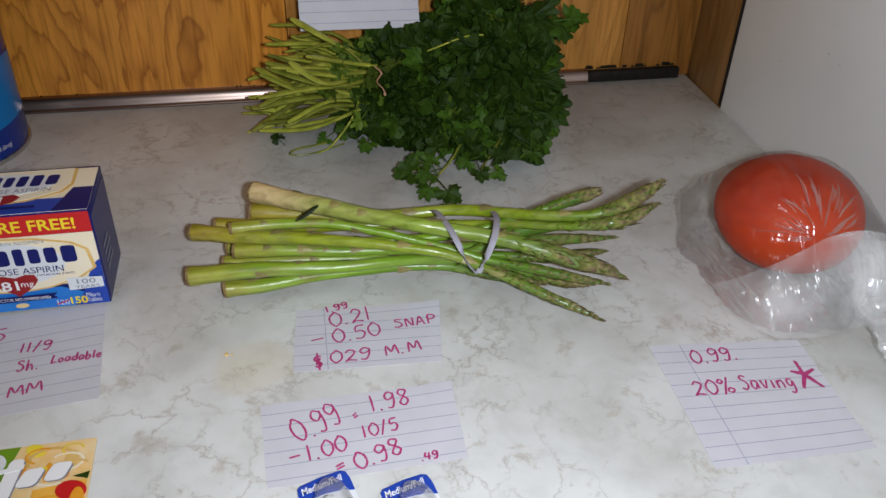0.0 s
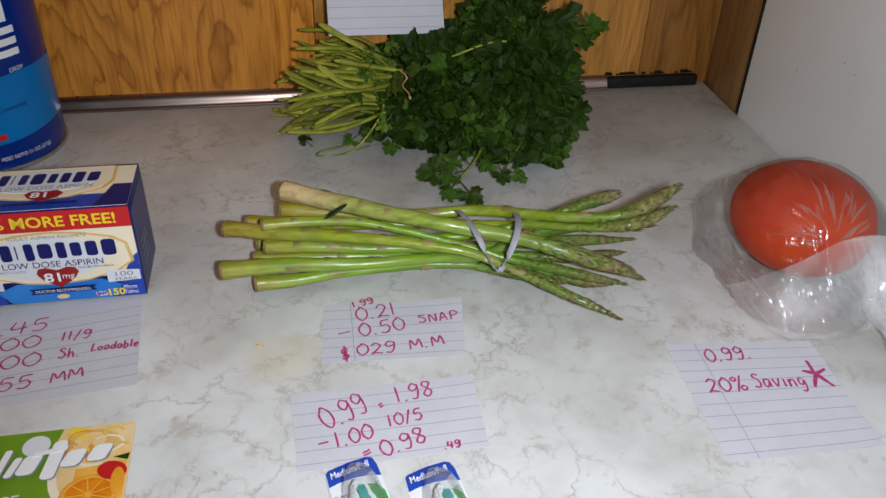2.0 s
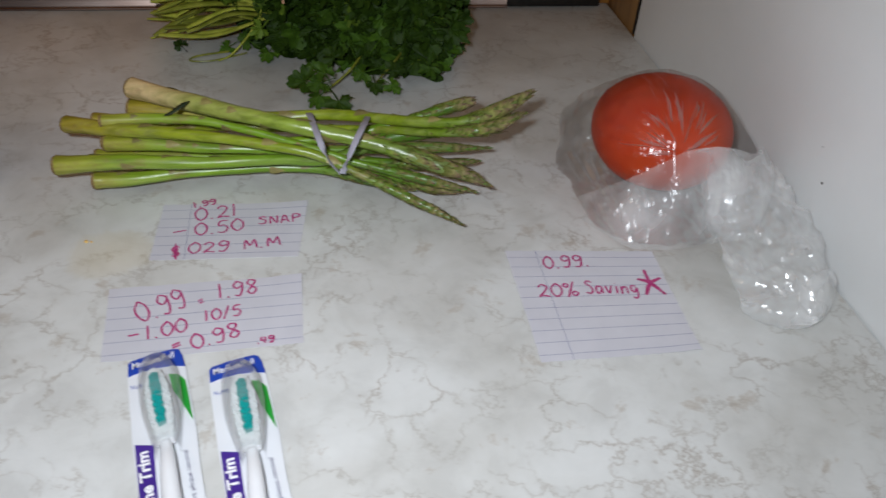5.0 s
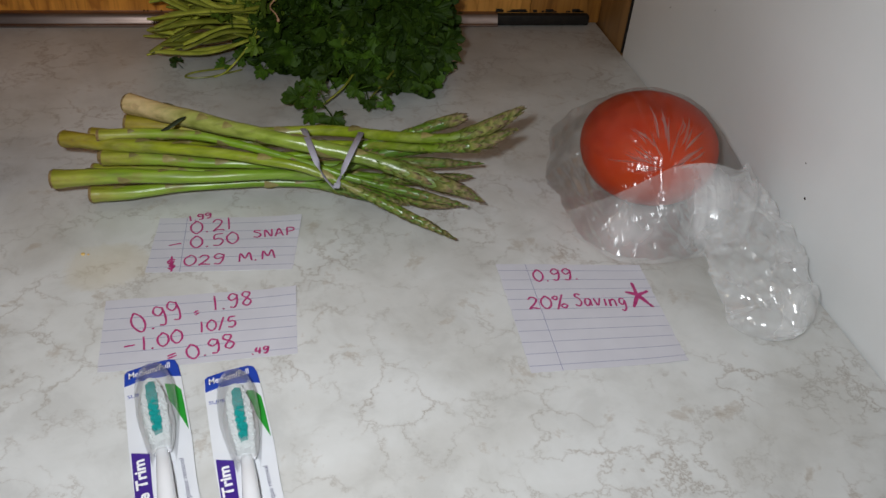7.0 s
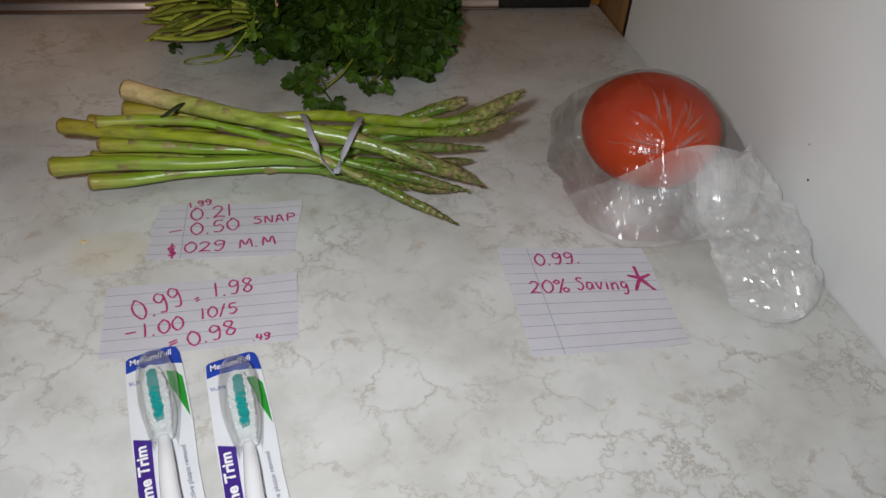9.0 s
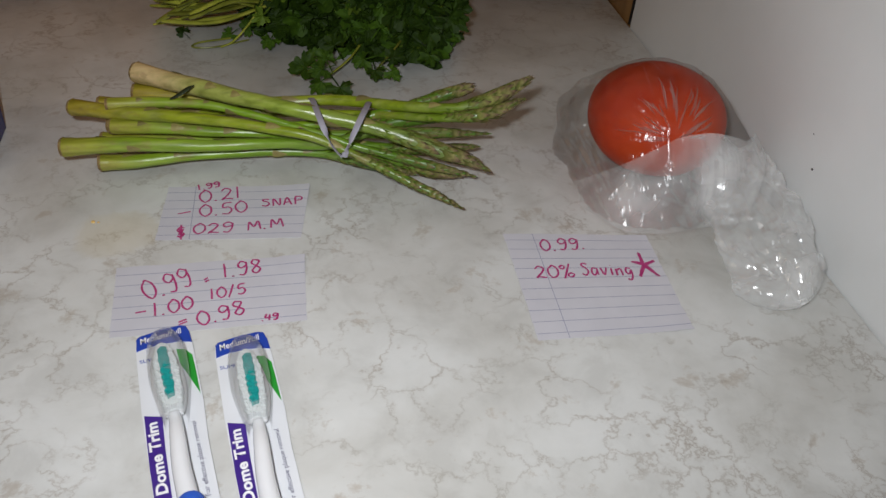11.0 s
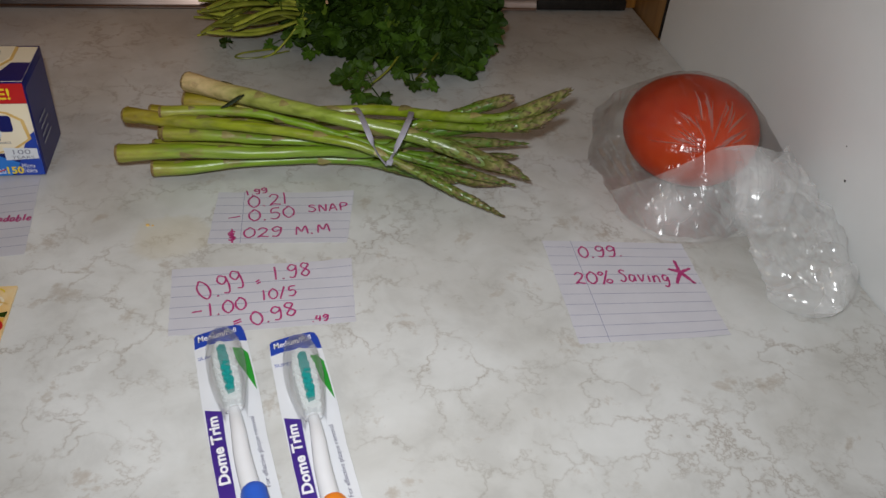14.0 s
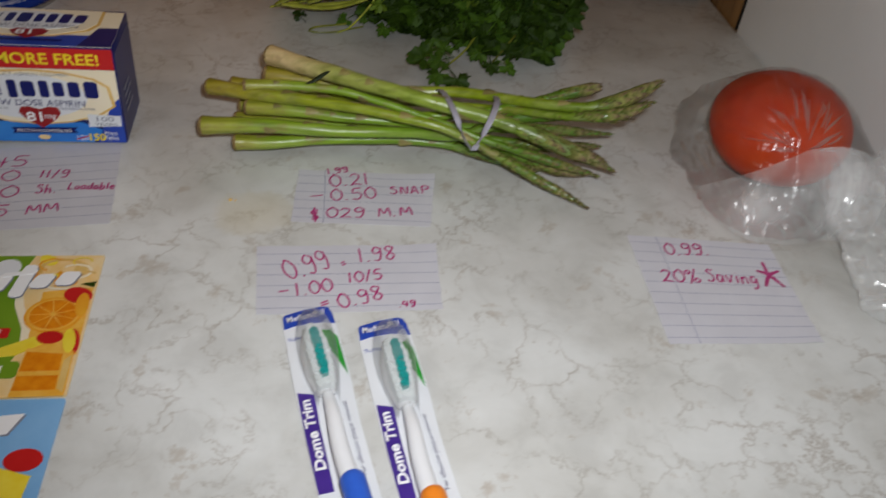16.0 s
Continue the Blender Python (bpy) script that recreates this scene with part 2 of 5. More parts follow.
def scaly(name):
    """Bud scales, each its own tone between green and dull purple, with overlap shade painted at the base."""
    m = material(name, (0.1, 0.12, 0.04), 0.6, 0, 0.15)
    p = m.node_tree.nodes["Principled BSDF"]
    geo = m.node_tree.nodes.new("ShaderNodeNewGeometry")
    tex = m.node_tree.nodes.new("ShaderNodeTexCoord")
    split = m.node_tree.nodes.new("ShaderNodeSeparateXYZ")
    link(m, tex, "UV", split, 0)
    # the dark base stops paint in the shade under the overlapping scales
    along = ramp(m, [(0.0, (0.065, 0.078, 0.018)), (0.28, (0.11, 0.13, 0.028)), (0.55, (0.20, 0.195, 0.075)), (0.82, (0.165, 0.115, 0.075)), (1.0, (0.030, 0.018, 0.014))])
    link(m, split, 1, along, 0)
    # green low on the head, tan and dull purple towards its point
    height = ramp(m, [(0.0, (0.88, 1.15, 0.6)), (0.45, (1.0, 0.95, 0.85)), (0.8, (1.08, 0.98, 1.1)), (1.0, (0.85, 0.72, 0.9))])
    link(m, split, 0, height, 0)
    tinted = mixed(m, along, 0, height, 0, None, 0, "MULTIPLY")
    each = ramp(m, [(0.0, (0.62, 0.60, 0.62)), (0.25, (0.9, 0.9, 0.9)), (0.7, (1.0, 1.03, 0.95)), (1.0, (1.2, 1.25, 1.1))])
    link(m, geo, "Random Per Island", each, 0)
    both = mixed(m, tinted, 2, each, 0, None, 0, "MULTIPLY")
    mp = mapped(m)
    n = node(m, "ShaderNodeTexNoise", Scale=500.0, Detail=4.0)
    link(m, mp, 0, n, "Vector")
    v = ramp(m, [(0.3, (0.65, 0.62, 0.62)), (0.7, (1.15, 1.15, 1.1))])
    link(m, n, 0, v, 0)
    c = mixed(m, both, 2, v, 0, None, 0, "MULTIPLY")
    link(m, c, 2, p, "Base Color")
    bump(m, n, 0, 0.2, 0.0006)
    return m


SKIN = asparagus_skin("asparagus_skin", (0.31, 0.31, 0.04), (0.18, 0.32, 0.016), (0.07, 0.155, 0.012))
SKIN_PALE = asparagus_skin("asparagus_skin_pale", (0.62, 0.45, 0.235), (0.25, 0.34, 0.045), (0.10, 0.17, 0.03))
SKIN_YELLOW = asparagus_skin("asparagus_skin_yellow", (0.32, 0.25, 0.025), (0.235, 0.305, 0.016), (0.08, 0.155, 0.014))
CUT = varied("asparagus_cut_end", (0.12, 0.065, 0.022), (0.36, 0.25, 0.10), 500, 0.6, bumps=0.3)
BRACT = varied("asparagus_bract", (0.16, 0.125, 0.045), (0.27, 0.24, 0.075), 160, 0.5, per_piece=0.25)
TIPS = scaly("asparagus_tip")
BAND = varied("lilac_rubber", (0.30, 0.29, 0.345), (0.40, 0.39, 0.45), 120, 0.6, bumps=0.1)
LEAF = varied("cilantro_leaf", (0.013, 0.036, 0.003), (0.046, 0.092, 0.007), 140, 0.58, bumps=0.3, per_piece=0.55, spec=0.16)
LEAF_DRY = varied("withered_leaf", (0.006, 0.012, 0.003), (0.016, 0.030, 0.006), 200, 0.6)
LEAF_PALE = varied("cilantro_leaf_pale", (0.050, 0.085, 0.008), (0.095, 0.150, 0.014), 110, 0.58, bumps=0.25, per_piece=0.4, spec=0.16)
STEM = varied("cilantro_stem", (0.13, 0.155, 0.012), (0.34, 0.345, 0.05), 90, 0.35, bumps=0.2, per_piece=0.55)
TOMATO = varied("tomato_skin", (0.36, 0.016, 0.001), (0.52, 0.050, 0.001), 14, 0.45, spec=0.10)
BAG = film_plastic("produce_bag_film", 0.016, 0.026, 0.22, 0.9, 0.945, 0.30)
BAG_END = film_plastic("crumpled_bag_film", 0.25, 0.030, 0.24, 1.0, 0.975, 0.10)
BAG_NECK = film_plastic("crumpled_bag_end_film", 0.20, 0.11, 0.22, 1.0, 0.99, 0.05)
BAG_PLEAT = film_plastic("gathered_bag_film", 0.15, 0.24, 0.28, 0.7, 0.97, 0.10)
BLISTER = film_plastic("clear_blister", 0.10, 0.05, 0.05, 0.0, 0.91, 0.35)
CARD = varied("white_card", (0.69, 0.71, 0.74), (0.75, 0.77, 0.80), 30, 0.4)
BLUE_INK = varied("blue_print", (0.010, 0.045, 0.33), (0.016, 0.065, 0.42), 40, 0.35)
GREEN_INK = varied("green_print", (0.01, 0.27, 0.03), (0.02, 0.34, 0.045), 40, 0.35)
PURPLE_INK = varied("purple_print", (0.045, 0.018, 0.20), (0.065, 0.028, 0.26), 40, 0.35)
SMALL_INK = material("small_print_ink", (0.10, 0.095, 0.17), 0.5)
GREY_INK = material("grey_print", (0.22, 0.23, 0.28), 0.5)
WHITE_INK = material("white_print", (0.85, 0.85, 0.86), 0.45)
NYLON_W = varied("white_bristle", (0.66, 0.70, 0.70), (0.80, 0.83, 0.83), 900, 0.4)
NYLON_T = varied("teal_bristle", (0.0, 0.21, 0.20), (0.005, 0.34, 0.32), 900, 0.4)
WHITE_PLASTIC = varied("white_plastic", (0.74, 0.75, 0.77), (0.80, 0.81, 0.83), 40, 0.2)
GRIP_BLUE = varied("blue_grip", (0.02, 0.09, 0.50), (0.03, 0.13, 0.60), 60, 0.35)
GRIP_ORANGE = varied("orange_grip", (0.80, 0.20, 0.015), (0.88, 0.27, 0.03), 60, 0.35)
NAVY = varied("navy_print", (0.007, 0.010, 0.10), (0.011, 0.016, 0.14), 30, 0.3, spec=0.25)
CREAM = varied("cream_print", (0.84, 0.73, 0.52), (0.88, 0.79, 0.61), 30, 0.35)
GOLD = varied("gold_print", (0.66, 0.40, 0.10), (0.76, 0.53, 0.20), 50, 0.35)
RED = varied("red_print", (0.50, 0.010, 0.012), (0.60, 0.02, 0.02), 30, 0.35)
DEEP_RED = varied("deep_red_print", (0.26, 0.008, 0.01), (0.34, 0.012, 0.014), 30, 0.35)
YELLOW = varied("yellow_print", (0.86, 0.62, 0.02), (0.9, 0.7, 0.04), 30, 0.4)
SKY = varied("bright_blue_print", (0.015, 0.16, 0.58), (0.03, 0.26, 0.72), 40, 0.3)
CAN_BLUE = varied("can_dark_blue", (0.0, 0.018, 0.19), (0.001, 0.030, 0.26), 12, 0.25, spec=0.3)
CAN_SKY = varied("can_bright_blue", (0.0, 0.14, 0.43), (0.0, 0.19, 0.53), 12, 0.25, spec=0.3)
STEEL = varied("tin_rim", (0.4, 0.4, 0.4), (0.6, 0.6, 0.6), 60, 0.25, 0.95)
LIME = varied("lime_print", (0.13, 0.27, 0.015), (0.19, 0.34, 0.025), 25, 0.3)
PEEL = varied("orange_print", (0.74, 0.27, 0.015), (0.84, 0.42, 0.04), 90, 0.3)
FLESH = varied("orange_flesh_print", (0.66, 0.17, 0.004), (0.80, 0.28, 0.012), 220, 0.3)
FLESH_PALE = varied("pale_orange_print", (0.78, 0.36, 0.03), (0.86, 0.50, 0.10), 160, 0.3)
PEACH = varied("peach_print", (0.80, 0.50, 0.16), (0.85, 0.70, 0.44), 70, 0.3)
PALE_BLUE = varied("pale_blue_print", (0.14, 0.36, 0.66), (0.24, 0.48, 0.76), 25, 0.3)
LEMON = varied("lemon_print", (0.80, 0.58, 0.02), (0.86, 0.70, 0.08), 90, 0.3)
TWIST = varied("twist_tie_tan", (0.34, 0.17, 0.09), (0.46, 0.27, 0.15), 120, 0.6)


# ---------- mesh helpers ----------
def finish(bm, name, mat, smooth=True):
    me = bpy.data.meshes.new(name)
    bm.to_mesh(me)
    bm.free()
    me.materials.append(mat)
    if smooth:
        for p in me.polygons:
            p.use_smooth = True
        me.set_sharp_from_angle(angle=radians(42))
    return me


def part(name, bm, mat, parent, label="", smooth=True, at=None, kind=""):
    ob = new(name, finish(bm, name, mat, smooth))
    ob.parent = parent
    if at is not None:
        ob.matrix_basis = at
    return tagged(ob, label, kind=kind)


def thing(name, label, category, at=None, group="", kind=""):
    ob = new(name)
    ob.empty_display_size = 0.02
    if at is not None:
        ob.matrix_basis = at
    return tagged(ob, label, category, group, kind)


def block(x0, x1, y0, y1, z0, z1, bevel=0.0, seg=2):
    bm = bmesh.new()
    bmesh.ops.create_cube(bm, size=1, matrix=Matrix.LocRotScale(((x0 + x1) / 2, (y0 + y1) / 2, (z0 + z1) / 2), None, (x1 - x0, y1 - y0, z1 - z0)))
    if bevel:
        bmesh.ops.bevel(bm, geom=list(bm.edges), offset=bevel, segments=seg, affect="EDGES", profile=0.5)
    return bm


def smooth_line(pts, steps=6):
    """Catmull-Rom through the points."""
    P = [Vector(p) for p in pts]
    P = [2 * P[0] - P[1]] + P + [2 * P[-1] - P[-2]]
    out = []
    for i in range(1, len(P) - 2):
        a, b, c, d = P[i - 1:i + 3]
        for k in range(steps):
            t = k / steps
            out.append(0.5 * (2 * b + (c - a) * t + (2 * a - 5 * b + 4 * c - d) * t * t + (3 * b - a - 3 * c + d) * t ** 3))
    out.append(P[-2])
    return out


def sweep(bm, line, radii, seg=10, caps=True, flat=1.0, uv=None):
    """A round bar along a line; radii is a function of 0..1. flat squashes it across."""
    rings, n = [], len(line)
    for i, p in enumerate(line):
        t = (line[min(i + 1, n - 1)] - line[max(i - 1, 0)]).normalized()
        up = Vector((0, 0, 1)) if abs(t.z) < 0.95 else Vector((0, 1, 0))
        s = t.cross(up).normalized()
        u = s.cross(t)
        r = radii(i / (n - 1))
        rings.append([bm.verts.new(p + s * (r * math.cos(a)) + u * (r * flat * math.sin(a))) for a in (2 * math.pi * k / seg for k in range(seg))])
    layer = bm.loops.layers.uv.verify() if uv else None
    for i in range(n - 1):
        for k in range(seg):
            f = bm.faces.new((rings[i][k], rings[i][(k + 1) % seg], rings[i + 1][(k + 1) % seg], rings[i + 1][k]))
            if layer:
                for lp, (ii, kk) in zip(f.loops, ((i, k), (i, k + 1), (i + 1, k + 1), (i + 1, k))):
                    lp[layer].uv = (ii / (n - 1), kk / seg)
    if caps:
        bm.faces.new(rings[0][::-1])
        bm.faces.new(rings[-1])
    return rings


def plate(points, z=0.0, thick=0.0003):
    """A thin flat piece with the outline given, top at z."""
    bm = bmesh.new()
    top = [bm.verts.new((x, y, z)) for x, y in points]
    low = [bm.verts.new((x, y, z - thick)) for x, y in points]
    f = bm.faces.new(top)
    n = len(points)
    bm.faces.new(low[::-1])
    for i in range(n):
        bm.faces.new((top[i], low[i], low[(i + 1) % n], top[(i + 1) % n]))
    bmesh.ops.recalc_face_normals(bm, faces=list(bm.faces))
    return bm


def oval(cx, cy, rx, ry, n=28, a0=0.0, a1=2 * math.pi, tilt=0.0):
    pts = []
    full = abs(a1 - a0 - 2 * math.pi) < 1e-6
    for k in range(n):
        a = a0 + (a1 - a0) * k / (n if full else n - 1)
        x, y = rx * math.cos(a), ry * math.sin(a)
        pts.append((cx + x * math.cos(tilt) - y * math.sin(tilt), cy + x * math.sin(tilt) + y * math.cos(tilt)))
    return pts


def rect(x0, y0, x1, y1, r=0.0, n=5):
    if not r:
        return [(x0, y0), (x1, y0), (x1, y1), (x0, y1)]
    pts = []
    for cx, cy, a in ((x1 - r, y0 + r, -90), (x1 - r, y1 - r, 0), (x0 + r, y1 - r, 90), (x0 + r, y0 + r, 180)):
        pts += [(cx + r * math.cos(radians(a + 90 * k / n)), cy + r * math.sin(radians(a + 90 * k / n))) for k in range(n + 1)]
    return pts


def lettering(body, width, height, mat, parent, at, shear=0.0, align="CENTER", bold=0.0, label="printed words"):
    """Flat printed letters, width by height metres, standing on local x at the pose given."""
    cu = bpy.data.curves.new("printed_text", "FONT")
    cu.body, cu.align_x, cu.shear, cu.offset, cu.resolution_u = body, align, shear, bold, 3
    tmp = new("printed_text", cu)
    me = bpy.data.meshes.new_from_object(tmp.evaluated_get(bpy.context.evaluated_depsgraph_get()))
    bpy.data.objects.remove(tmp)
    bpy.data.curves.remove(cu)
    xs, ys = [v.co.x for v in me.vertices], [v.co.y for v in me.vertices]
    sx, sy = width / (max(xs) - min(xs)), height / (max(ys) - min(ys))
    cx = (max(xs) + min(xs)) / 2 if align == "CENTER" else min(xs)
    for v in me.vertices:
        v.co = ((v.co.x - cx) * sx, (v.co.y - min(ys)) * sy, 0)
    me.materials.clear()
    me.materials.append(mat)
    ob = new("printed_text", me)
    ob.parent = parent
    ob.matrix_basis = at
    return tagged(ob, label)


# ---------- the large structure ----------
WALL_TURN = 1.2  # degrees by which the back wall is out of square
WALL = pose(0, 0.6425, 0, 0, 0, WALL_TURN)
SIDE = 0.256

counter = thing("countertop", "cream and grey marble-patterned laminate kitchen countertop", "countertop", kind="structure")
part("worktop", block(-1.6, SIDE - 0.0005, 0.005, 0.665, -0.038, 0.0, 0.002), MARBLE, counter)

back = thing("wall_north", "orange-brown oak veneer panelling behind the countertop", "wall", WALL, kind="structure")
SEAMS = [-1.6, -0.66, -0.364, -0.0635, 0.196, 0.262]
for i in range(len(SEAMS) - 1):
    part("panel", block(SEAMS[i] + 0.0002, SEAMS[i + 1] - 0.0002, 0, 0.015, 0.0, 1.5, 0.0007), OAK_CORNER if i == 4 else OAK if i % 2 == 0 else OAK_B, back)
part("backing", block(-1.6, 0.262, 0.0135, 0.04, -0.9, 1.5), BLACK, back)

side = thing("wall_side_board", "dark brown oak board closing the corner of the niche", "wall", kind="structure")
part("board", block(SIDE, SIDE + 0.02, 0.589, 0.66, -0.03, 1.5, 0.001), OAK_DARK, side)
part("edge_strip", block(SIDE - 0.0008, SIDE + 0.02, 0.5873, 0.5888, 0.0, 1.5, 0.0003), BLACK, side, "black gap strip")

fridge = thing("side_panel", "white painted side panel beside the countertop with small dark specks", "panel", kind="structure")
part("sheet", block(SIDE, SIDE + 0.03, -0.6, 0.587, -0.9, 1.5, 0.002), WHITE_PANEL, fridge)
for y, z, r in ((0.5266, 0.0602, 0.0005), (0.4812, 0.0832, 0.0005), (0.4687, 0.0808, 0.0004), (0.3319, 0.0350, 0.0009), (0.3411, 0.0504, 0.0005)):
    bm = bmesh.new()
    bmesh.ops.create_uvsphere(bm, u_segments=7, v_segments=5, radius=r, matrix=Matrix.LocRotScale((SIDE, y, z), None, (0.3, 1, 0.8)))
    part("speck", bm, BLACK, fridge)

trim = thing("trim", "worn metal edging strip along the foot of the panelling", "trim", WALL, kind="structure")
bm = bmesh.new()
prof = [(0, 0.0), (-0.0085, 0.0), (-0.0087, 0.0008), (-0.0083, 0.0014), (-0.0072, 0.0016), (-0.0066, 0.0022), (-0.0060, 0.0042), (-0.0052, 0.0062), (-0.0040, 0.0080), (-0.0024, 0.0092), (0, 0.0096)]
ends = []
for x in (-1.6, 0.168):
    ends.append([bm.verts.new((x, y, z + 0.0002)) for y, z in prof])
for k in range(len(prof) - 1):
    bm.faces.new((ends[0][k], ends[1][k], ends[1][k + 1], ends[0][k + 1]))
bm.faces.new(ends[0])
bm.faces.new(ends[1][::-1])
bmesh.ops.recalc_face_normals(bm, faces=list(bm.faces))
part("strip", bm, TRIM_METAL, trim)
part("end_cap", block(0.168, 0.2455, -0.0072, 0, 0.0003, 0.0092, 0.0016), BLACK, trim, "blackened end of the strip")
rng = random.Random(5)
for k in range(26):
    x = rng.uniform(0.165, 0.236) if k < 16 else rng.uniform(-0.24, 0.2)
    w = rng.uniform(0.002, 0.008) if k < 16 else 0.0012
    part("grime", block(x, x + w, -0.0012, 0.0, 0.0094, 0.0100 + (rng.uniform(0.0, 0.0022) if k < 16 else 0.0004), 0.0002), BLACK, trim)

room = thing("wall_south", "plain plastered kitchen wall", "wall", kind="structure")
part("plaster", block(-2.0, 1.2, -2.6, -2.5, -0.9, 1.5), PLASTER, room)
room = thing("wall_west", "plain plastered kitchen wall", "wall", kind="structure")
part("plaster", block(-2.1, -2.0, -2.6, 0.7, -0.9, 1.5), PLASTER, room)
room = thing("wall_east", "plain plastered kitchen wall", "wall", kind="structure")
part("plaster", block(1.2, 1.3, -2.6, 0.7, -0.9, 1.5), PLASTER, room)
part("return", block(0.29, 1.2, 0.6, 0.7, -0.9, 1.5), PLASTER, room)
tagged(new("ceiling", finish(block(-2.1, 1.3, -2.6, 0.7, 1.5, 1.6), "ceiling", PLASTER, False)), "plain white ceiling", "ceiling", kind="structure")
tagged(new("floor", finish(block(-2.1, 1.3, -2.6, 0.7, -1.0, -0.9), "floor", FLOOR, False)), "brown vinyl kitchen floor", "floor", kind="structure")
part("front", block(-1.6, SIDE - 0.001, 0.03, 0.64, -0.9, -0.0385), PLASTER, thing("base_cabinet", "plain base cabinet carrying the countertop", "cabinet", kind="structure"))


# ---------- handwritten notes ----------
GLYPHS = {
    "0": [[(3, 10), (.6, 7), (.5, 3), (2.6, 0), (5.2, 2.6), (5.4, 7), (3.4, 10), (2.2, 9.6)]],
    "1": [[(2.6, 10), (2.5, 5), (2.2, 0)]],
    "2": [[(.5, 7.6), (2.4, 9.8), (4.8, 8), (3.6, 4.6), (.4, .4), (2, 1.2), (5.6, .4)]],
    "4": [[(1.6, 10), (.4, 4.4), (5.4, 4.8)], [(4.4, 9.4), (3.6, 0)]],
    "5": [[(5.4, 10), (1.8, 9.6), (1.2, 5.8), (3.6, 6.2), (5, 3.4), (3.2, .3), (.4, .8)]],
    "8": [[(5, 9), (2.6, 10), (1.2, 7.8), (3.2, 5.4), (5, 2.6), (2.8, 0), (.8, 2), (3, 5), (5.2, 8.2), (4.2, 9.8)]],
    "9": [[(5, 8.6), (2.8, 10), (.8, 7.6), (2.2, 5.2), (4.8, 6.8), (5.2, 9), (4.8, 4), (3.2, .2), (.8, .6)]],
    ".": [[(1.6, .1), (2.2, .5), (2.0, .1)]],
    "-": [[(.2, 5), (6, 5.4)]],
    "=": [[(.2, 3.6), (6, 5)], [(.4, 7), (6, 8.6)]],
    "/": [[(5, 11), (1.4, -1)]],
    "%": [[(1.6, 10), (.2, 8.2), (1.8, 6.8), (2.8, 8.8), (1.5, 10)], [(5.6, 11), (1.6, -1)], [(5.2, 3.6), (3.8, 1.6), (5.6, .2), (7, 2.2), (5, 3.7)]],
    "$": [[(5.4, 8), (3, 9), (1, 6.6), (3.2, 4.6), (4.8, 2.8), (2.6, .6), (.6, 2)], [(3.6, 11.4), (2.6, -1.6)], [(1.6, 7.6), (3.8, 6), (2, 4), (4, 2.4), (2, 1.6)], [(1, 5.4), (4.6, 6.8), (1.6, 3.2), (4.4, 4.2)]],
    "S": [[(5, 8.8), (2.6, 9.8), (1.2, 8), (4, 5.6), (5, 2.6), (3, .2), (.6, 1.4)]],
    "N": [[(.8, 0), (1.2, 9.6), (4.6, .6), (5.2, 10)]],
    "A": [[(.4, 0), (2.8, 10), (5.2, 0)], [(1.4, 3.6), (4.6, 4)]],
    "P": [[(1, 0), (1.4, 9.6), (4.8, 9), (5, 6), (1.4, 4.8)]],
    "M": [[(.4, 0), (1.2, 9.6), (3, 3.4), (5, 9.8), (5.8, 0)]],
    "L": [[(1.8, 10), (1, .6), (3, .4), (5, 1.4)]],
    "a": [[(4.4, 5.4), (1.6, 5.6), (.8, 2), (2.6, .2), (4.4, 3.2), (4.6, 5.4), (5, .4)]],
    "v": [[(.6, 5.6), (2.6, .2), (4.8, 5.8)]],
    "i": [[(2.4, 5.6), (2.6, .2)], [(2.4, 8), (2.6, 7.8)]],
    "n": [[(.8, 5.6), (1, .2), (1.4, 4), (3.4, 5.6), (4.6, 4), (4.8, .2)]],
    "g": [[(4.4, 5.4), (1.6, 5.6), (1, 2.4), (3, 1), (4.6, 4.4), (4.6, -1), (3, -3.6), (1, -2.8)]],
    "h": [[(1, 10), (1, 0), (1.6, 4), (3.6, 5.2), (4.6, 0)]],
    "o": [[(2.8, 5.6), (.8, 3), (2.8, .2), (5, 3), (2.8, 5.6)]],
    "d": [[(4.4, 4.6), (1.6, 5), (1, 1.6), (3, .2), (4.6, 3), (4.8, 10), (5, .2)]],
    "b": [[(1, 10), (1, .2), (3.4, .2), (4.8, 3), (3, 5.2), (1, 3.6)]],
    "l": [[(2.4, 10), (2.6, .2)]],
    "e": [[(.8, 3), (4.6, 3.4), (3, 5.6), (.8, 3), (2.6, .2), (5, 1.2)]],
    "*": [[(3, 5.4), (2.3, 11), (2.5, 10.6), (3, 5.4), (6.5, 7.5), (6.2, 7.2), (3, 5.2), (6.5, .3), (6.2, .6), (3, 5.2), (.6, 0), (.9, .5), (3, 5.6), (-.5, 6.9), (-.2, 6.7), (3, 5.2), (3.6, 5.6)]],
}
NARROW = {".": 0.5, "1": 0.62, "/": 0.8, "i": 0.55, "l": 0.55}


def stroke(bm, pts, width, place, rnd):
    """An ink stroke as a flat ribbon along the paper."""
    line = smooth_line([(x, y, 0) for x, y in pts], 5) if len(pts) > 2 else [Vector((*pts[0], 0)).lerp(Vector((*pts[1], 0)), k / 4) for k in range(5)]
    prev = None
    for i, p in enumerate(line):
        t = (line[min(i + 1, len(line) - 1)] - line[max(i - 1, 0)]).normalized()
        s = Vector((-t.y, t.x, 0)) * width * 0.5 * rnd.uniform(0.85, 1.15)
        pair = [bm.verts.new(place(p + s)), bm.verts.new(place(p - s))]
        if prev:
            bm.faces.new((prev[0], prev[1], pair[1], pair[0]))
        prev = pair


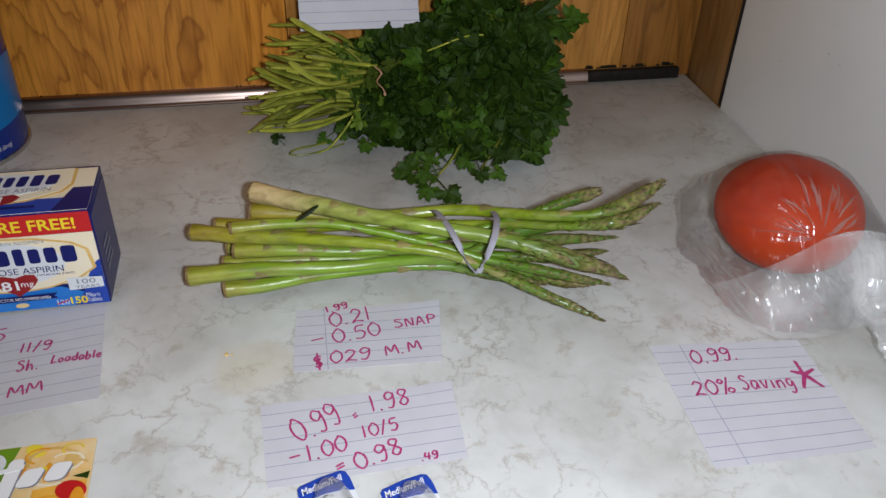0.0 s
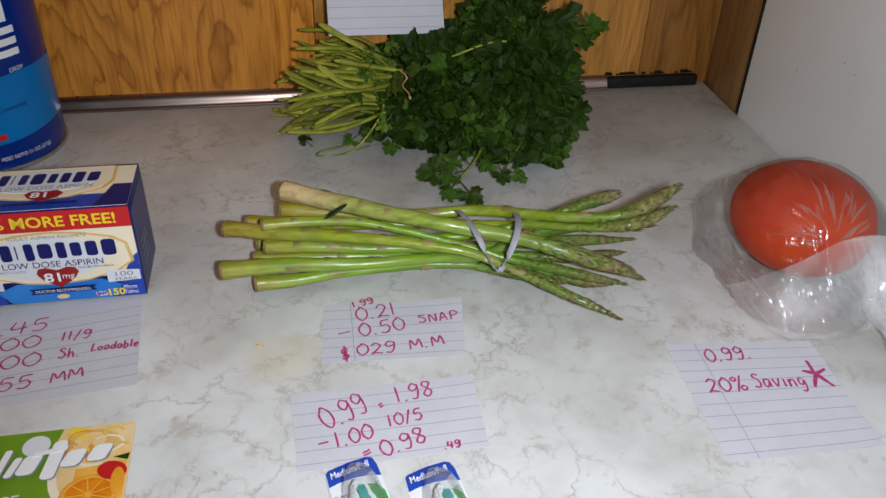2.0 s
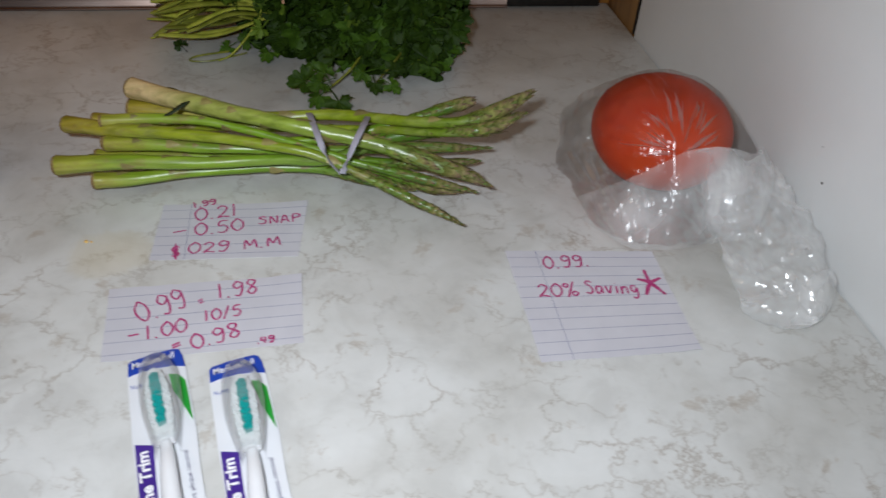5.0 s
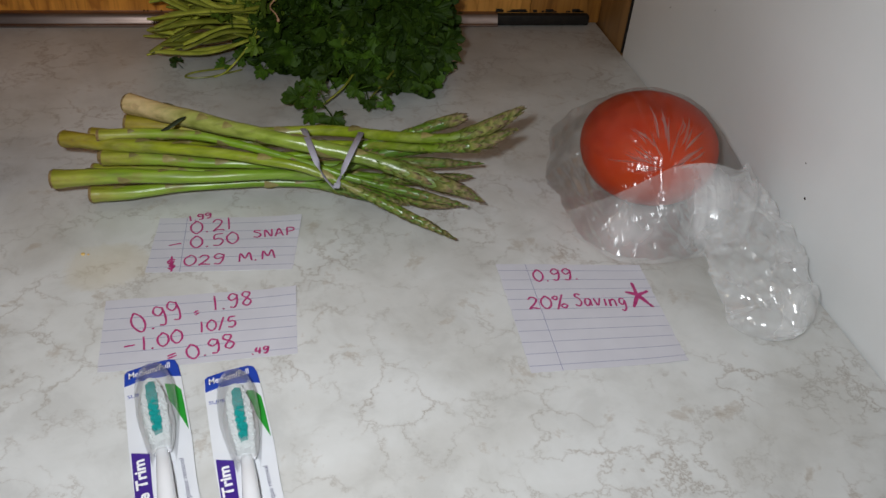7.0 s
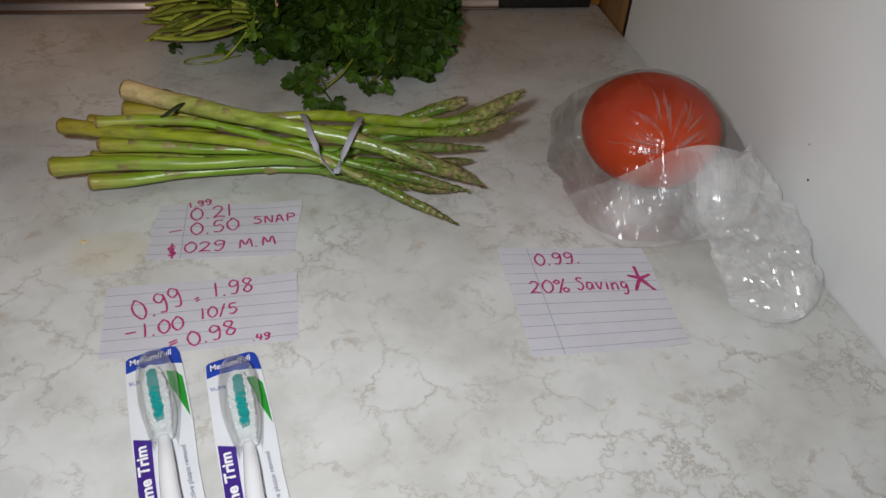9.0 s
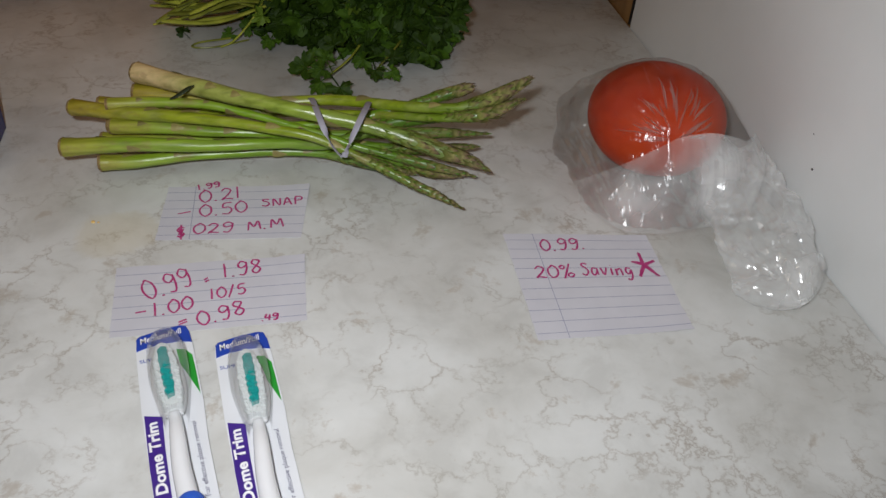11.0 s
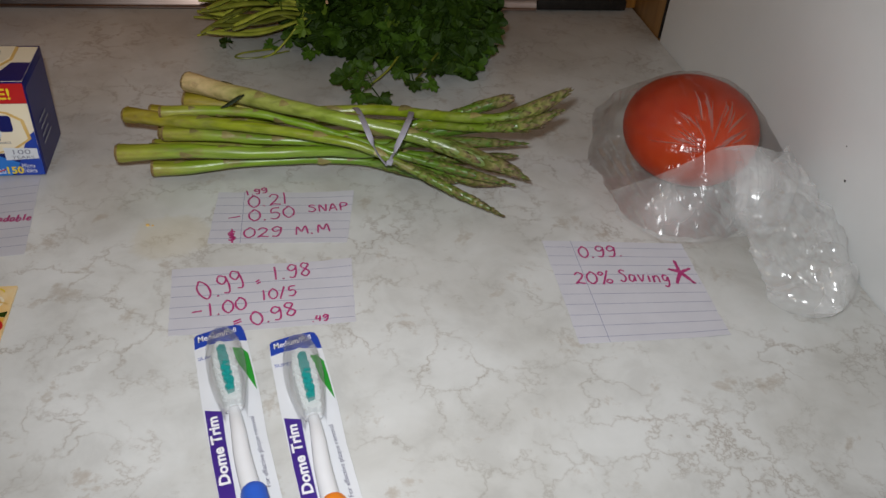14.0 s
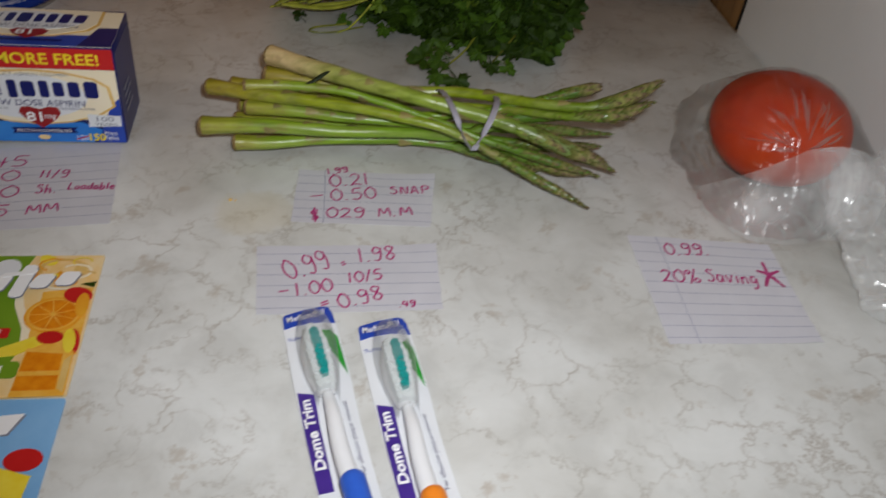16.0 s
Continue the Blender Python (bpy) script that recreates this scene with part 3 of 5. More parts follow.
def note(label, corners, first, count, words, curl, margin=None, pen=0.00085, seed=1, lift=0.0):
    """A torn slip of ruled paper; corners run round from the far left; words are (text, x0, y0, x1, y1, height)."""
    a, b, c, d = (Vector((*p, 0)) for p in corners)
    mid = (a + b + c + d) / 4
    root = thing("paper_note", label, "note", Matrix.Translation(mid), "handwritten price notes")
    rnd = random.Random(seed)

    def flat(u, v):
        return (a * (1 - u) + b * u) * (1 - v) + (d * (1 - u) + c * u) * v

    def height(x, y):
        q = Vector((x, y, 0)) - mid
        h = 0.00024 + lift
        for (px, py), amp, rad in curl:
            h += amp * math.exp(-((x - px) ** 2 + (y - py) ** 2) / (rad * rad))
        return h + 0.00010 * noise.noise(Vector((x * 45, y * 45, seed)))

    def on(p, up):
        return Vector((p.x - mid.x, p.y - mid.y, height(p.x, p.y) + up))

    bm = bmesh.new()
    n = 26
    grid = [[None] * (n + 1) for _ in range(n + 1)]
    for i in range(n + 1):
        for j in range(n + 1):
            u, v = i / n, j / n
            p = flat(u, v)
            if i in (0, n) or j in (0, n):
                p += Vector((rnd.uniform(-1, 1), rnd.uniform(-1, 1), 0)) * 0.00022
            grid[i][j] = bm.verts.new(on(p, 0))
    for i in range(n):
        for j in range(n):
            bm.faces.new((grid[i][j], grid[i][j + 1], grid[i + 1][j + 1], grid[i + 1][j]))
    ext = bmesh.ops.extrude_face_region(bm, geom=list(bm.faces))
    for g in ext["geom"]:
        if isinstance(g, bmesh.types.BMVert):
            g.co.z -= 0.0001
    bmesh.ops.recalc_face_normals(bm, faces=list(bm.faces))
    part("paper", bm, PAPER, root)
    depth = ((a - d).length + (b - c).length) / 2
    for k in range(count):
        v = (first + 0.0071 * k) / depth
        if v > 0.995:
            break
        bm = bmesh.new()
        prev = None
        for i in range(31):
            p = flat(0.003 + 0.994 * i / 30, v)
            s = Vector((0, 0.00016, 0))
            pair = [bm.verts.new(on(p + s, 0.00012)), bm.verts.new(on(p - s, 0.00012))]
            if prev:
                bm.faces.new((prev[0], prev[1], pair[1], pair[0]))
            prev = pair
        part("ruled_line", bm, RULE, root)
    if margin:
        bm = bmesh.new()
        prev = None
        for i in range(25):
            v = i / 24
            p = flat(margin[0] + (margin[1] - margin[0]) * v, v)
            s = Vector((0.00015, 0, 0))
            pair = [bm.verts.new(on(p + s, 0.00014)), bm.verts.new(on(p - s, 0.00014))]
            if prev:
                bm.faces.new((prev[0], prev[1], pair[1], pair[0]))
            prev = pair
        part("margin_line", bm, RULE, root)
    for text, x0, y0, x1, y1, h in words:
        o, e = Vector((x0, y0, 0)), Vector((x1, y1, 0))
        along = (e - o)
        total = sum(NARROW.get(ch, 1.0) for ch in text)
        ux = along / (total * 6.6)
        uy = Vector((-along.y, along.x, 0)).normalized() * h / 10 * 0.99 + Vector((0.04 * h / 10, 0, 0))
        x = 0.0
        for ch in text:
            w = NARROW.get(ch, 1.0)
            kx = 1.0 if ch in ".1/" else w
            jy = rnd.uniform(-0.4, 0.4)
            for s in GLYPHS[ch]:
                bm = bmesh.new()
                off = -1.2 if ch in "1./" else 0
                pts = []
                for gx, gy in s:
                    p = o + ux * (x + (gx + off) * kx) + uy * (gy + jy)
                    pts.append((p.x, p.y))
                stroke(bm, pts, pen * (1.5 if ch == "*" else 1.0), lambda q: on(q, 0.0002), rnd)
                part("pen_stroke", bm, INK, root, "magenta pen stroke", smooth=False)
            x += 6.6 * w
    return root


note("white ruled paper slip with magenta handwritten sums, beside the asparagus",
     [(-0.0686, 0.3835), (0.0034, 0.3812), (-0.0027, 0.3372), (-0.0712, 0.3393)], 0.0052, 7,
     [("1.99", -0.0536, 0.3796, -0.042, 0.3828, 0.0048), ("0.21", -0.0524, 0.3688, -0.0304, 0.372, 0.0106), ("-", -0.0621, 0.3577, -0.0553, 0.3591, 0.0042),
      ("0.50", -0.0516, 0.3561, -0.0274, 0.3598, 0.0098), ("SNAP", -0.0219, 0.3632, 0.0, 0.365, 0.0063), ("$", -0.0614, 0.3401, -0.0563, 0.341, 0.0092),
      ("029", -0.0541, 0.3426, -0.034, 0.3436, 0.0081), ("M.M", -0.0284, 0.344, -0.0102, 0.3462, 0.0069)],
     [((0.006, 0.384), 0.0016, 0.014)], (0.19, 0.23), 0.0009, 2)
note("white ruled paper slip with magenta handwritten sums, under the toothbrush cards",
     [(-0.0859, 0.3203), (-0.0015, 0.3231), (-0.0022, 0.2788), (-0.083, 0.2749)], 0.006, 7,
     [("0.99", -0.070, 0.2964, -0.0496, 0.3065, 0.0134), ("=", -0.0458, 0.3055, -0.0436, 0.3065, 0.0047), ("1.98", -0.0384, 0.3092, -0.0203, 0.3126, 0.0098),
      ("-", -0.0741, 0.2874, -0.0692, 0.2883, 0.0035), ("1.00", -0.0667, 0.2864, -0.0493, 0.2902, 0.0085), ("10/5", -0.0435, 0.2953, -0.0271, 0.2981, 0.0070),
      ("=", -0.0553, 0.2787, -0.0513, 0.2800, 0.0044), ("0.98", -0.0471, 0.2784, -0.0268, 0.2856, 0.0090), (".49", -0.0214, 0.2796, -0.0136, 0.2802, 0.0040)],
     [((0.0, 0.324), 0.0012, 0.012)], None, 0.0009, 3)
note("white ruled paper slip with magenta price beside the bagged tomato",
     [(0.0978, 0.3336), (0.1723, 0.3273), (0.1694, 0.2578), (0.0967, 0.2578)], 0.0052, 10,
     [("0.99.", 0.1141, 0.3181, 0.138, 0.3179, 0.0090), ("20%", 0.1061, 0.2983, 0.1249, 0.2975, 0.0090), ("Saving", 0.129, 0.2987, 0.1554, 0.2964, 0.0094), ("*", 0.1572, 0.2967, 0.167, 0.2958, 0.0150)],
     [((0.171, 0.256), 0.0010, 0.012)], (0.20, 0.197), 0.00095, 4)
note("white ruled paper slip with magenta handwritten sums, under the medicine box",
     [(-0.250, 0.3887), (-0.1622, 0.406), (-0.1545, 0.3354), (-0.240, 0.3233)], 0.012, 10,
     [("2.45", -0.2341, 0.3750, -0.2017, 0.3801, 0.0095), ("11/9", -0.195, 0.370, -0.1807, 0.3712, 0.0066), ("1.00", -0.233, 0.3641, -0.2026, 0.3672, 0.0088),
      ("Sh.", -0.1938, 0.3569, -0.1834, 0.358, 0.0073), ("Loadable", -0.1796, 0.3608, -0.1573, 0.3622, 0.0055), ("1.00", -0.2292, 0.351, -0.1996, 0.3541, 0.0092),
      (".55", -0.2191, 0.3363, -0.1999, 0.3394, 0.0088), ("MM", -0.1937, 0.3409, -0.1788, 0.3436, 0.0066)],
     [], None, 0.0009, 5)

# the blank slip leaning on the wall above the herbs
slip = thing("paper_note", "blank white ruled paper slip propped against the oak panelling", "note", pose(-0.0150, 0.588, 0.0690, 60, 0, 1.0), "handwritten price notes")
bm = bmesh.new()
n = 14
rows_ = [[bm.verts.new((-0.0395 + 0.079 * i / n, 0.075 * j / n, 0.002 * math.sin(i * 0.4) * (j / n))) for i in range(n + 1)] for j in range(n + 1)]
for j in range(n):
    for i in range(n):
        bm.faces.new((rows_[j][i], rows_[j][i + 1], rows_[j + 1][i + 1], rows_[j + 1][i]))
ext = bmesh.ops.extrude_face_region(bm, geom=list(bm.faces))
for g in ext["geom"]:
    if isinstance(g, bmesh.types.BMVert):
        g.co.z -= 0.0002
bmesh.ops.recalc_face_normals(bm, faces=list(bm.faces))
part("paper", bm, PAPER, slip)
for k in range(10):
    y = 0.0045 + 0.0071 * k
    bm = bmesh.new()
    prev = None
    for i in range(n + 1):
        zz = 0.002 * math.sin(i * 0.4) * (y / 0.075) + 0.0003
        x = -0.0395 + 0.079 * i / n
        pair = [bm.verts.new((x, y + 0.00016, zz)), bm.verts.new((x, y - 0.00016, zz))]
        if prev:
            bm.faces.new((prev[0], prev[1], pair[1], pair[0]))
        prev = pair
    part("ruled_line", bm, RULE, slip)


# ---------- asparagus ----------
def bract_mesh(length, width):
    """A pointed scale leaf that hugs its stalk; it lies along +x."""
    bm = bmesh.new()
    rows = []
    for i in range(6):
        t = i / 5
        w = width * (1 - t ** 1.6) * (0.75 + 0.5 * t * (1 - t))
        rows.append([bm.verts.new((length * t, w * k / 2, 0.0006 * math.sin(math.pi * t) - 0.24 * abs(k / 2) ** 2 * w)) for k in range(-2, 3)])
    for i in range(5):
        for k in range(4):
            bm.faces.new((rows[i][k], rows[i + 1][k], rows[i + 1][k + 1], rows[i][k + 1]))
    bmesh.ops.remove_doubles(bm, verts=list(bm.verts), dist=1e-6)
    return bm


BRACT_MESHES = [finish(bract_mesh(0.011, 0.0040), "bract", BRACT), finish(bract_mesh(0.008, 0.0034), "bract", BRACT)]


def frame_at(line, i):
    t = (line[min(i + 1, len(line) - 1)] - line[max(i - 1, 0)]).normalized()
    s = t.cross(Vector((0, 0, 1))).normalized()
    return t, s, s.cross(t)


def spear(pts, r0, skin, label, seed, tip=0.28, slim=0.14, bulge=0.72, taper=0.38):
    """A stalk with a cut end, scale leaves and a tapering scaly tip."""
    rnd = random.Random(seed)
    pts = [(x + 0.0022 * (1 - u), y - 0.001 * u, max(z + 0.0030 * (1 - u) - 0.0026 * u, r0 * 0.85)) for x, y, z, u in ((*p, min(1, max(0, (p[0] + 0.12) / 0.24))) for p in pts)]
    root = thing("asparagus_spear", label, "asparagus", Matrix.Translation(pts[0]), "bundle of asparagus")
    o = Vector(pts[0])
    line = smooth_line([Vector(p) - o for p in pts], 16)
    line = [p + 0.0009 * noise.noise_vector(p * 38 + Vector((seed * 5.0, 0, 0))) * min(1, k / 10) for k, p in enumerate(line)]
    n = len(line)
    wob = [noise.noise(Vector((seed * 3.1, k * 0.2, 0))) for k in range(n)]

    def radius(t):
        base = r0 * (1 - taper * min(t / 0.35, 1) - slim * max(t - 0.35, 0)) * (1 + 0.05 * wob[int(t * (n - 1))])
        if t > 1 - tip:
            q = (t - 1 + tip) / tip
            base *= (1 + 0.95 * bulge * math.sin(0.85 * math.pi * q ** 1.1)) * max(0.08, (1 - q ** 3.4) ** 0.85)
        return base * (1.04 if t < 0.03 else 1)

    bm = bmesh.new()
    sweep(bm, line, radius, 14, True, 1.0, True)
    part("stalk", bm, skin, root)
    bm = bmesh.new()
    t, s, u = frame_at(line, 0)
    q = Matrix((s, u, -t)).transposed().to_4x4()
    bmesh.ops.create_cone(bm, cap_ends=True, segments=14, radius1=radius(0) * 1.035, radius2=radius(0) * 0.90, depth=0.0016, matrix=Matrix.Translation(line[0] - t * 0.0004) @ q)
    part("cut_end", bm, CUT, root, "dry cut end")
    # sparse scale leaves along the stalk
    side_ = 0
    for k in range(7):
        t_ = 0.10 + (0.9 - tip) * k / 7 + rnd.uniform(-0.02, 0.02)
        i = int(t_ * (n - 1))
        t, s, u = frame_at(line, i)
        a = rnd.uniform(-0.2, 1.0) * math.pi if k % 2 else rnd.uniform(0.25, 0.85) * math.pi
        out = s * math.cos(a) + u * math.sin(a)
        m = Matrix((t, out.cross(t), out)).transposed().to_4x4()
        ob = new("bract", rnd.choice(BRACT_MESHES))
        ob.parent = root
        ob.matrix_basis = Matrix.Translation(line[i] + out * (radius(t_) + 0.0002)) @ m @ Matrix.Scale(r0 / 0.0055 * rnd.uniform(0.62, 0.95), 4)
    # close flat scales over the tip, each lying on the next
    bm = bmesh.new()
    layer = bm.loops.layers.uv.new("UVMap")
    rings = 18
    for k in range(rings):
        t_ = 1 - tip * 1.10 + tip * 1.09 * k / rings
        i = min(int(t_ * (n - 1)), n - 2)
        t, s, u = frame_at(line, i)
        c = line[i].lerp(line[i + 1], t_ * (n - 1) - i)
        each = 2 if k < 4 else 5
        for j in range(each):
            a = 2 * math.pi * (j / each + 0.382 * k) + rnd.uniform(-0.25, 0.25)
            out = s * math.cos(a) + u * math.sin(a)
            across = out.cross(t)
            r = radius(t_)
            L = max(r, r0 * 0.34) * rnd.uniform(2.0, 2.9)
            w = max(r * 0.70, r0 * 0.18)
            lift = 0.16 * r0 * rnd.uniform(0.3, 1.0)
            p = c + out * (r * 0.97) + t * rnd.uniform(-0.25, 0.25) * L
            thin = (r - radius(min(1.0, t_ + L / (n * (line[1] - line[0]).length)))) * 0.85
            side_in = out * (w * w * 0.42 / max(r, 0.0008))
            ids = [bm.verts.new(p + across * w - side_in), bm.verts.new(p + t * L * 0.5 + across * w * 0.80 - side_in * 0.7 - out * thin * 0.4),
                   bm.verts.new(p + t * L - out * thin + out * lift), bm.verts.new(p + t * L * 0.5 - across * w * 0.80 - side_in * 0.7 - out * thin * 0.4),
                   bm.verts.new(p - across * w - side_in), bm.verts.new(p + t * L * 0.45 + out * (0.0002 + lift * 0.6) - out * thin * 0.35)]
            for f in ((0, 1, 5), (1, 2, 5), (2, 3, 5), (3, 4, 5), (4, 0, 5)):
                face_ = bm.faces.new([ids[x] for x in f])
                for loop, x in zip(face_.loops, f):
                    loop[layer].uv = (k / rings, (0.0, 0.5, 1.0, 0.5, 0.0, 0.42)[x])
    bmesh.ops.recalc_face_normals(bm, faces=list(bm.faces))
    part("scaly_tip", bm, TIPS, root, "purple-green scaly tip", kind="stuff")
    return root


PLAIN = "green asparagus spear with purple-tinged scales, bundled on the countertop"
spear([(-0.0880, 0.4430, 0.033), (-0.0430, 0.4150, 0.036), (-0.0120, 0.3980, 0.038), (0.0280, 0.3890, 0.034), (0.0570, 0.3820, 0.028), (0.0970, 0.3680, 0.018)], 0.0055, SKIN_PALE, "thick pale-ended asparagus spear on top of the bundle", 1, 0.29, 0.04, 0.34, 0.30)
spear([(-0.0900, 0.4410, 0.022), (-0.0260, 0.4300, 0.022), (0.0200, 0.4240, 0.028), (0.0610, 0.3980, 0.038), (0.0900, 0.3880, 0.046), (0.1210, 0.3960, 0.058)], 0.0050, SKIN_YELLOW, "asparagus spear with a curved upturned tip", 2)
spear([(-0.1190, 0.4220, 0.023), (-0.0820, 0.4060, 0.028), (-0.0450, 0.3940, 0.032), (-0.0080, 0.3830, 0.032), (0.0200, 0.3770, 0.026), (0.0550, 0.3660, 0.012), (0.0800, 0.3500, 0.006)], 0.0044, SKIN_YELLOW, "yellowish asparagus spear bent down to the countertop", 3, 0.30, 0.35, 0.40)
spear([(-0.0990, 0.4130, 0.030), (-0.0700, 0.4120, 0.032), (-0.0410, 0.4070, 0.032), (-0.0060, 0.3970, 0.028), (0.0280, 0.3850, 0.022), (0.0580, 0.3800, 0.016), (0.0910, 0.3710, 0.012)], 0.0034, SKIN, PLAIN, 4)
spear([(-0.1090, 0.4390, 0.016), (-0.0580, 0.4300, 0.018), (0.0050, 0.4230, 0.020), (0.0470, 0.4040, 0.030), (0.0850, 0.3820, 0.042), (0.1150, 0.3840, 0.052)], 0.0040, SKIN_YELLOW, "asparagus spear with a curved upturned tip", 5)
spear([(-0.1030, 0.4260, 0.010), (-0.0580, 0.4180, 0.014), (-0.0030, 0.4130, 0.018), (0.0330, 0.4080, 0.026), (0.0740, 0.4110, 0.038), (0.0920, 0.4100, 0.044)], 0.0042, SKIN, PLAIN, 6)
spear([(-0.0980, 0.4080, 0.020), (-0.0650, 0.4020, 0.022), (-0.0300, 0.3980, 0.022), (0.0070, 0.4010, 0.020), (0.0480, 0.4020, 0.020), (0.1040, 0.3990, 0.022)], 0.0040, SKIN, PLAIN, 7)
spear([(-0.1200, 0.3940, 0.016), (-0.0880, 0.3910, 0.019), (-0.0480, 0.3880, 0.021), (-0.0130, 0.3910, 0.020), (0.0150, 0.3950, 0.018), (0.0510, 0.4040, 0.026), (0.0900, 0.4010, 0.032)], 0.0048, SKIN, PLAIN, 8)
spear([(-0.1050, 0.4130, 0.009), (-0.0590, 0.4100, 0.010), (-0.0130, 0.4090, 0.010), (0.0280, 0.4080, 0.010), (0.0580, 0.3990, 0.012), (0.0970, 0.3950, 0.016)], 0.0040, SKIN, PLAIN, 9)
spear([(-0.1040, 0.3960, 0.0055), (-0.0800, 0.3960, 0.007), (-0.0450, 0.4000, 0.008), (-0.0050, 0.4020, 0.009), (0.0250, 0.3940, 0.009), (0.0590, 0.3800, 0.008)], 0.0044, SKIN, PLAIN, 10)
spear([(-0.0890, 0.4160, 0.006), (-0.0440, 0.4030, 0.008), (0.0020, 0.4030, 0.008), (0.0320, 0.3970, 0.008), (0.0600, 0.3830, 0.010), (0.0830, 0.3760, 0.009)], 0.0040, SKIN, PLAIN, 11)

band = thing("rubber_band", "flat lilac-grey rubber band stretched round the asparagus", "rubber band", pose(0.012, 0.40, 0.0))
for pts in ([(0.006, 0.4360, 0.020), (0.0062, 0.4120, 0.0350), (0.0080, 0.3860, 0.0420), (0.0108, 0.3725, 0.0395), (0.0145, 0.3712, 0.0310), (0.0193, 0.3712, 0.0240)],
            [(0.0206, 0.3712, 0.0240), (0.0217, 0.3700, 0.0290), (0.0236, 0.3690, 0.0350), (0.0277, 0.3740, 0.0415), (0.0321, 0.3870, 0.0415), (0.0356, 0.4040, 0.0360), (0.0396, 0.4350, 0.0215)]):
    bm = bmesh.new()
    sweep(bm, smooth_line([Vector(p) - Vector((0.012, 0.40, 0)) for p in pts], 6), lambda t: 0.0016, 8, True, 0.22)
    part("loop", bm, BAND, band)


# ---------- tomato in a bag ----------
tom = thing("tomato", "large round orange-red tomato inside a clear bag", "tomato", pose(0.1958, 0.3935, 0.0305))
bm = bmesh.new()
bmesh.ops.create_uvsphere(bm, u_segments=48, v_segments=32, radius=1)
for v in bm.verts:
    a = math.atan2(v.co.y, v.co.x)
    k = 1 + 0.018 * math.cos(5 * a + 0.6) * (1 - abs(v.co.z)) + 0.012 * noise.noise(v.co * 1.7)
    dip = 0.12 * math.exp(-((v.co.x ** 2 + v.co.y ** 2) / 0.05)) * (1 if v.co.z > 0 else 0.4)
    v.co = Vector((v.co.x * 0.0382 * k, v.co.y * 0.0390 * k, v.co.z * (0.0293 - 0.0293 * 0.6 * dip)))
part("fruit", bm, TOMATO, tom)

bag = thing("plastic_bag", "crumpled clear plastic produce bag wrapped round the tomato", "plastic bag", pose(0.2, 0.38, 0.0))


def crumple(p, amount, scale):
    """Folded relief: flat facets that meet in sharp creases."""
    h = 0.0
    for k, (f, w) in enumerate(((1, 1.0), (2.1, 0.45))):
        q = p * scale * f + Vector((k * 7.3, 1.1, 4.2))
        h += w * (1 - 2.2 * abs(noise.noise(q)))
    return amount * (h - 0.7)


# the film is pulled tight over the fruit and down to the feet of its folds
hull = bmesh.new()
bmesh.ops.create_icosphere(hull, subdivisions=3, radius=1)
for v in hull.verts:
    v.co = Vector((-0.0042 + v.co.x * 0.0402, 0.0135 + v.co.y * 0.0408, 0.0312 + v.co.z * 0.0306))
for p in ((-0.0530, 0.0420, 0.0300), (-0.0550, 0.0310, 0.0010), (-0.0520, -0.0100, 0.0010), (-0.0500, -0.0300, 0.0010), (-0.0385, -0.0480, 0.0010), (-0.0245, -0.0510, 0.0010), (0.0035, -0.0480, 0.0010), (0.0250, -0.0330, 0.0060),
          (0.0490, -0.0100, 0.0220), (0.0520, 0.0200, 0.0010), (0.0430, 0.0460, 0.0260), (0.0300, 0.0600, 0.0010), (-0.0300, 0.0560, 0.0010), (-0.0400, 0.0480, 0.0360)):
    hull.verts.new(p)
made = bmesh.ops.convex_hull(hull, input=list(hull.verts))
bmesh.ops.delete(hull, geom=list({g for g in made["geom_interior"] + made["geom_unused"] if isinstance(g, bmesh.types.BMVert)}), context="VERTS")
hull_tree = BVHTree.FromBMesh(hull)
hull.free()
heart = Vector((-0.0040, 0.0110, 0.0270))
bm = bmesh.new()
bmesh.ops.create_icosphere(bm, subdivisions=6, radius=1)
pinch = Vector((-0.16, -0.80, 0.30)).normalized()
side_axis = pinch.cross(Vector((0, 0, 1))).normalized()
up_axis = side_axis.cross(pinch)


def bag_point(d):
    """The film's place over the fruit, for a direction from its middle."""
    p = hull_tree.ray_cast(heart, d)[0] or heart + d * 0.04
    front = max(0.0, -d.y)
    low = max(0.0, -d.z)
    loose = max(0.0, (p - heart).length - 0.042) * 40
    p = p + d * crumple(p, 0.0007 + 0.0022 * low + 0.0012 * loose, 40)
    # pleats that run out from where the film is gathered in front
    turn = math.atan2(d.dot(up_axis), d.dot(side_axis))
    away = 1 - d.dot(pinch)
    pleat = 1 - 2.4 * abs(noise.noise(Vector((math.cos(turn) * 5.5, math.sin(turn) * 5.5, 2.0 + away))))
    p += d * 0.0016 * pleat * min(1.0, away * 5) * max(0.0, 1 - away * 0.62)
    p.z = max(p.z, 0.0008 + 0.0006 * noise.noise(p * 200))
    p.x = min(p.x, 0.0545)
    return p


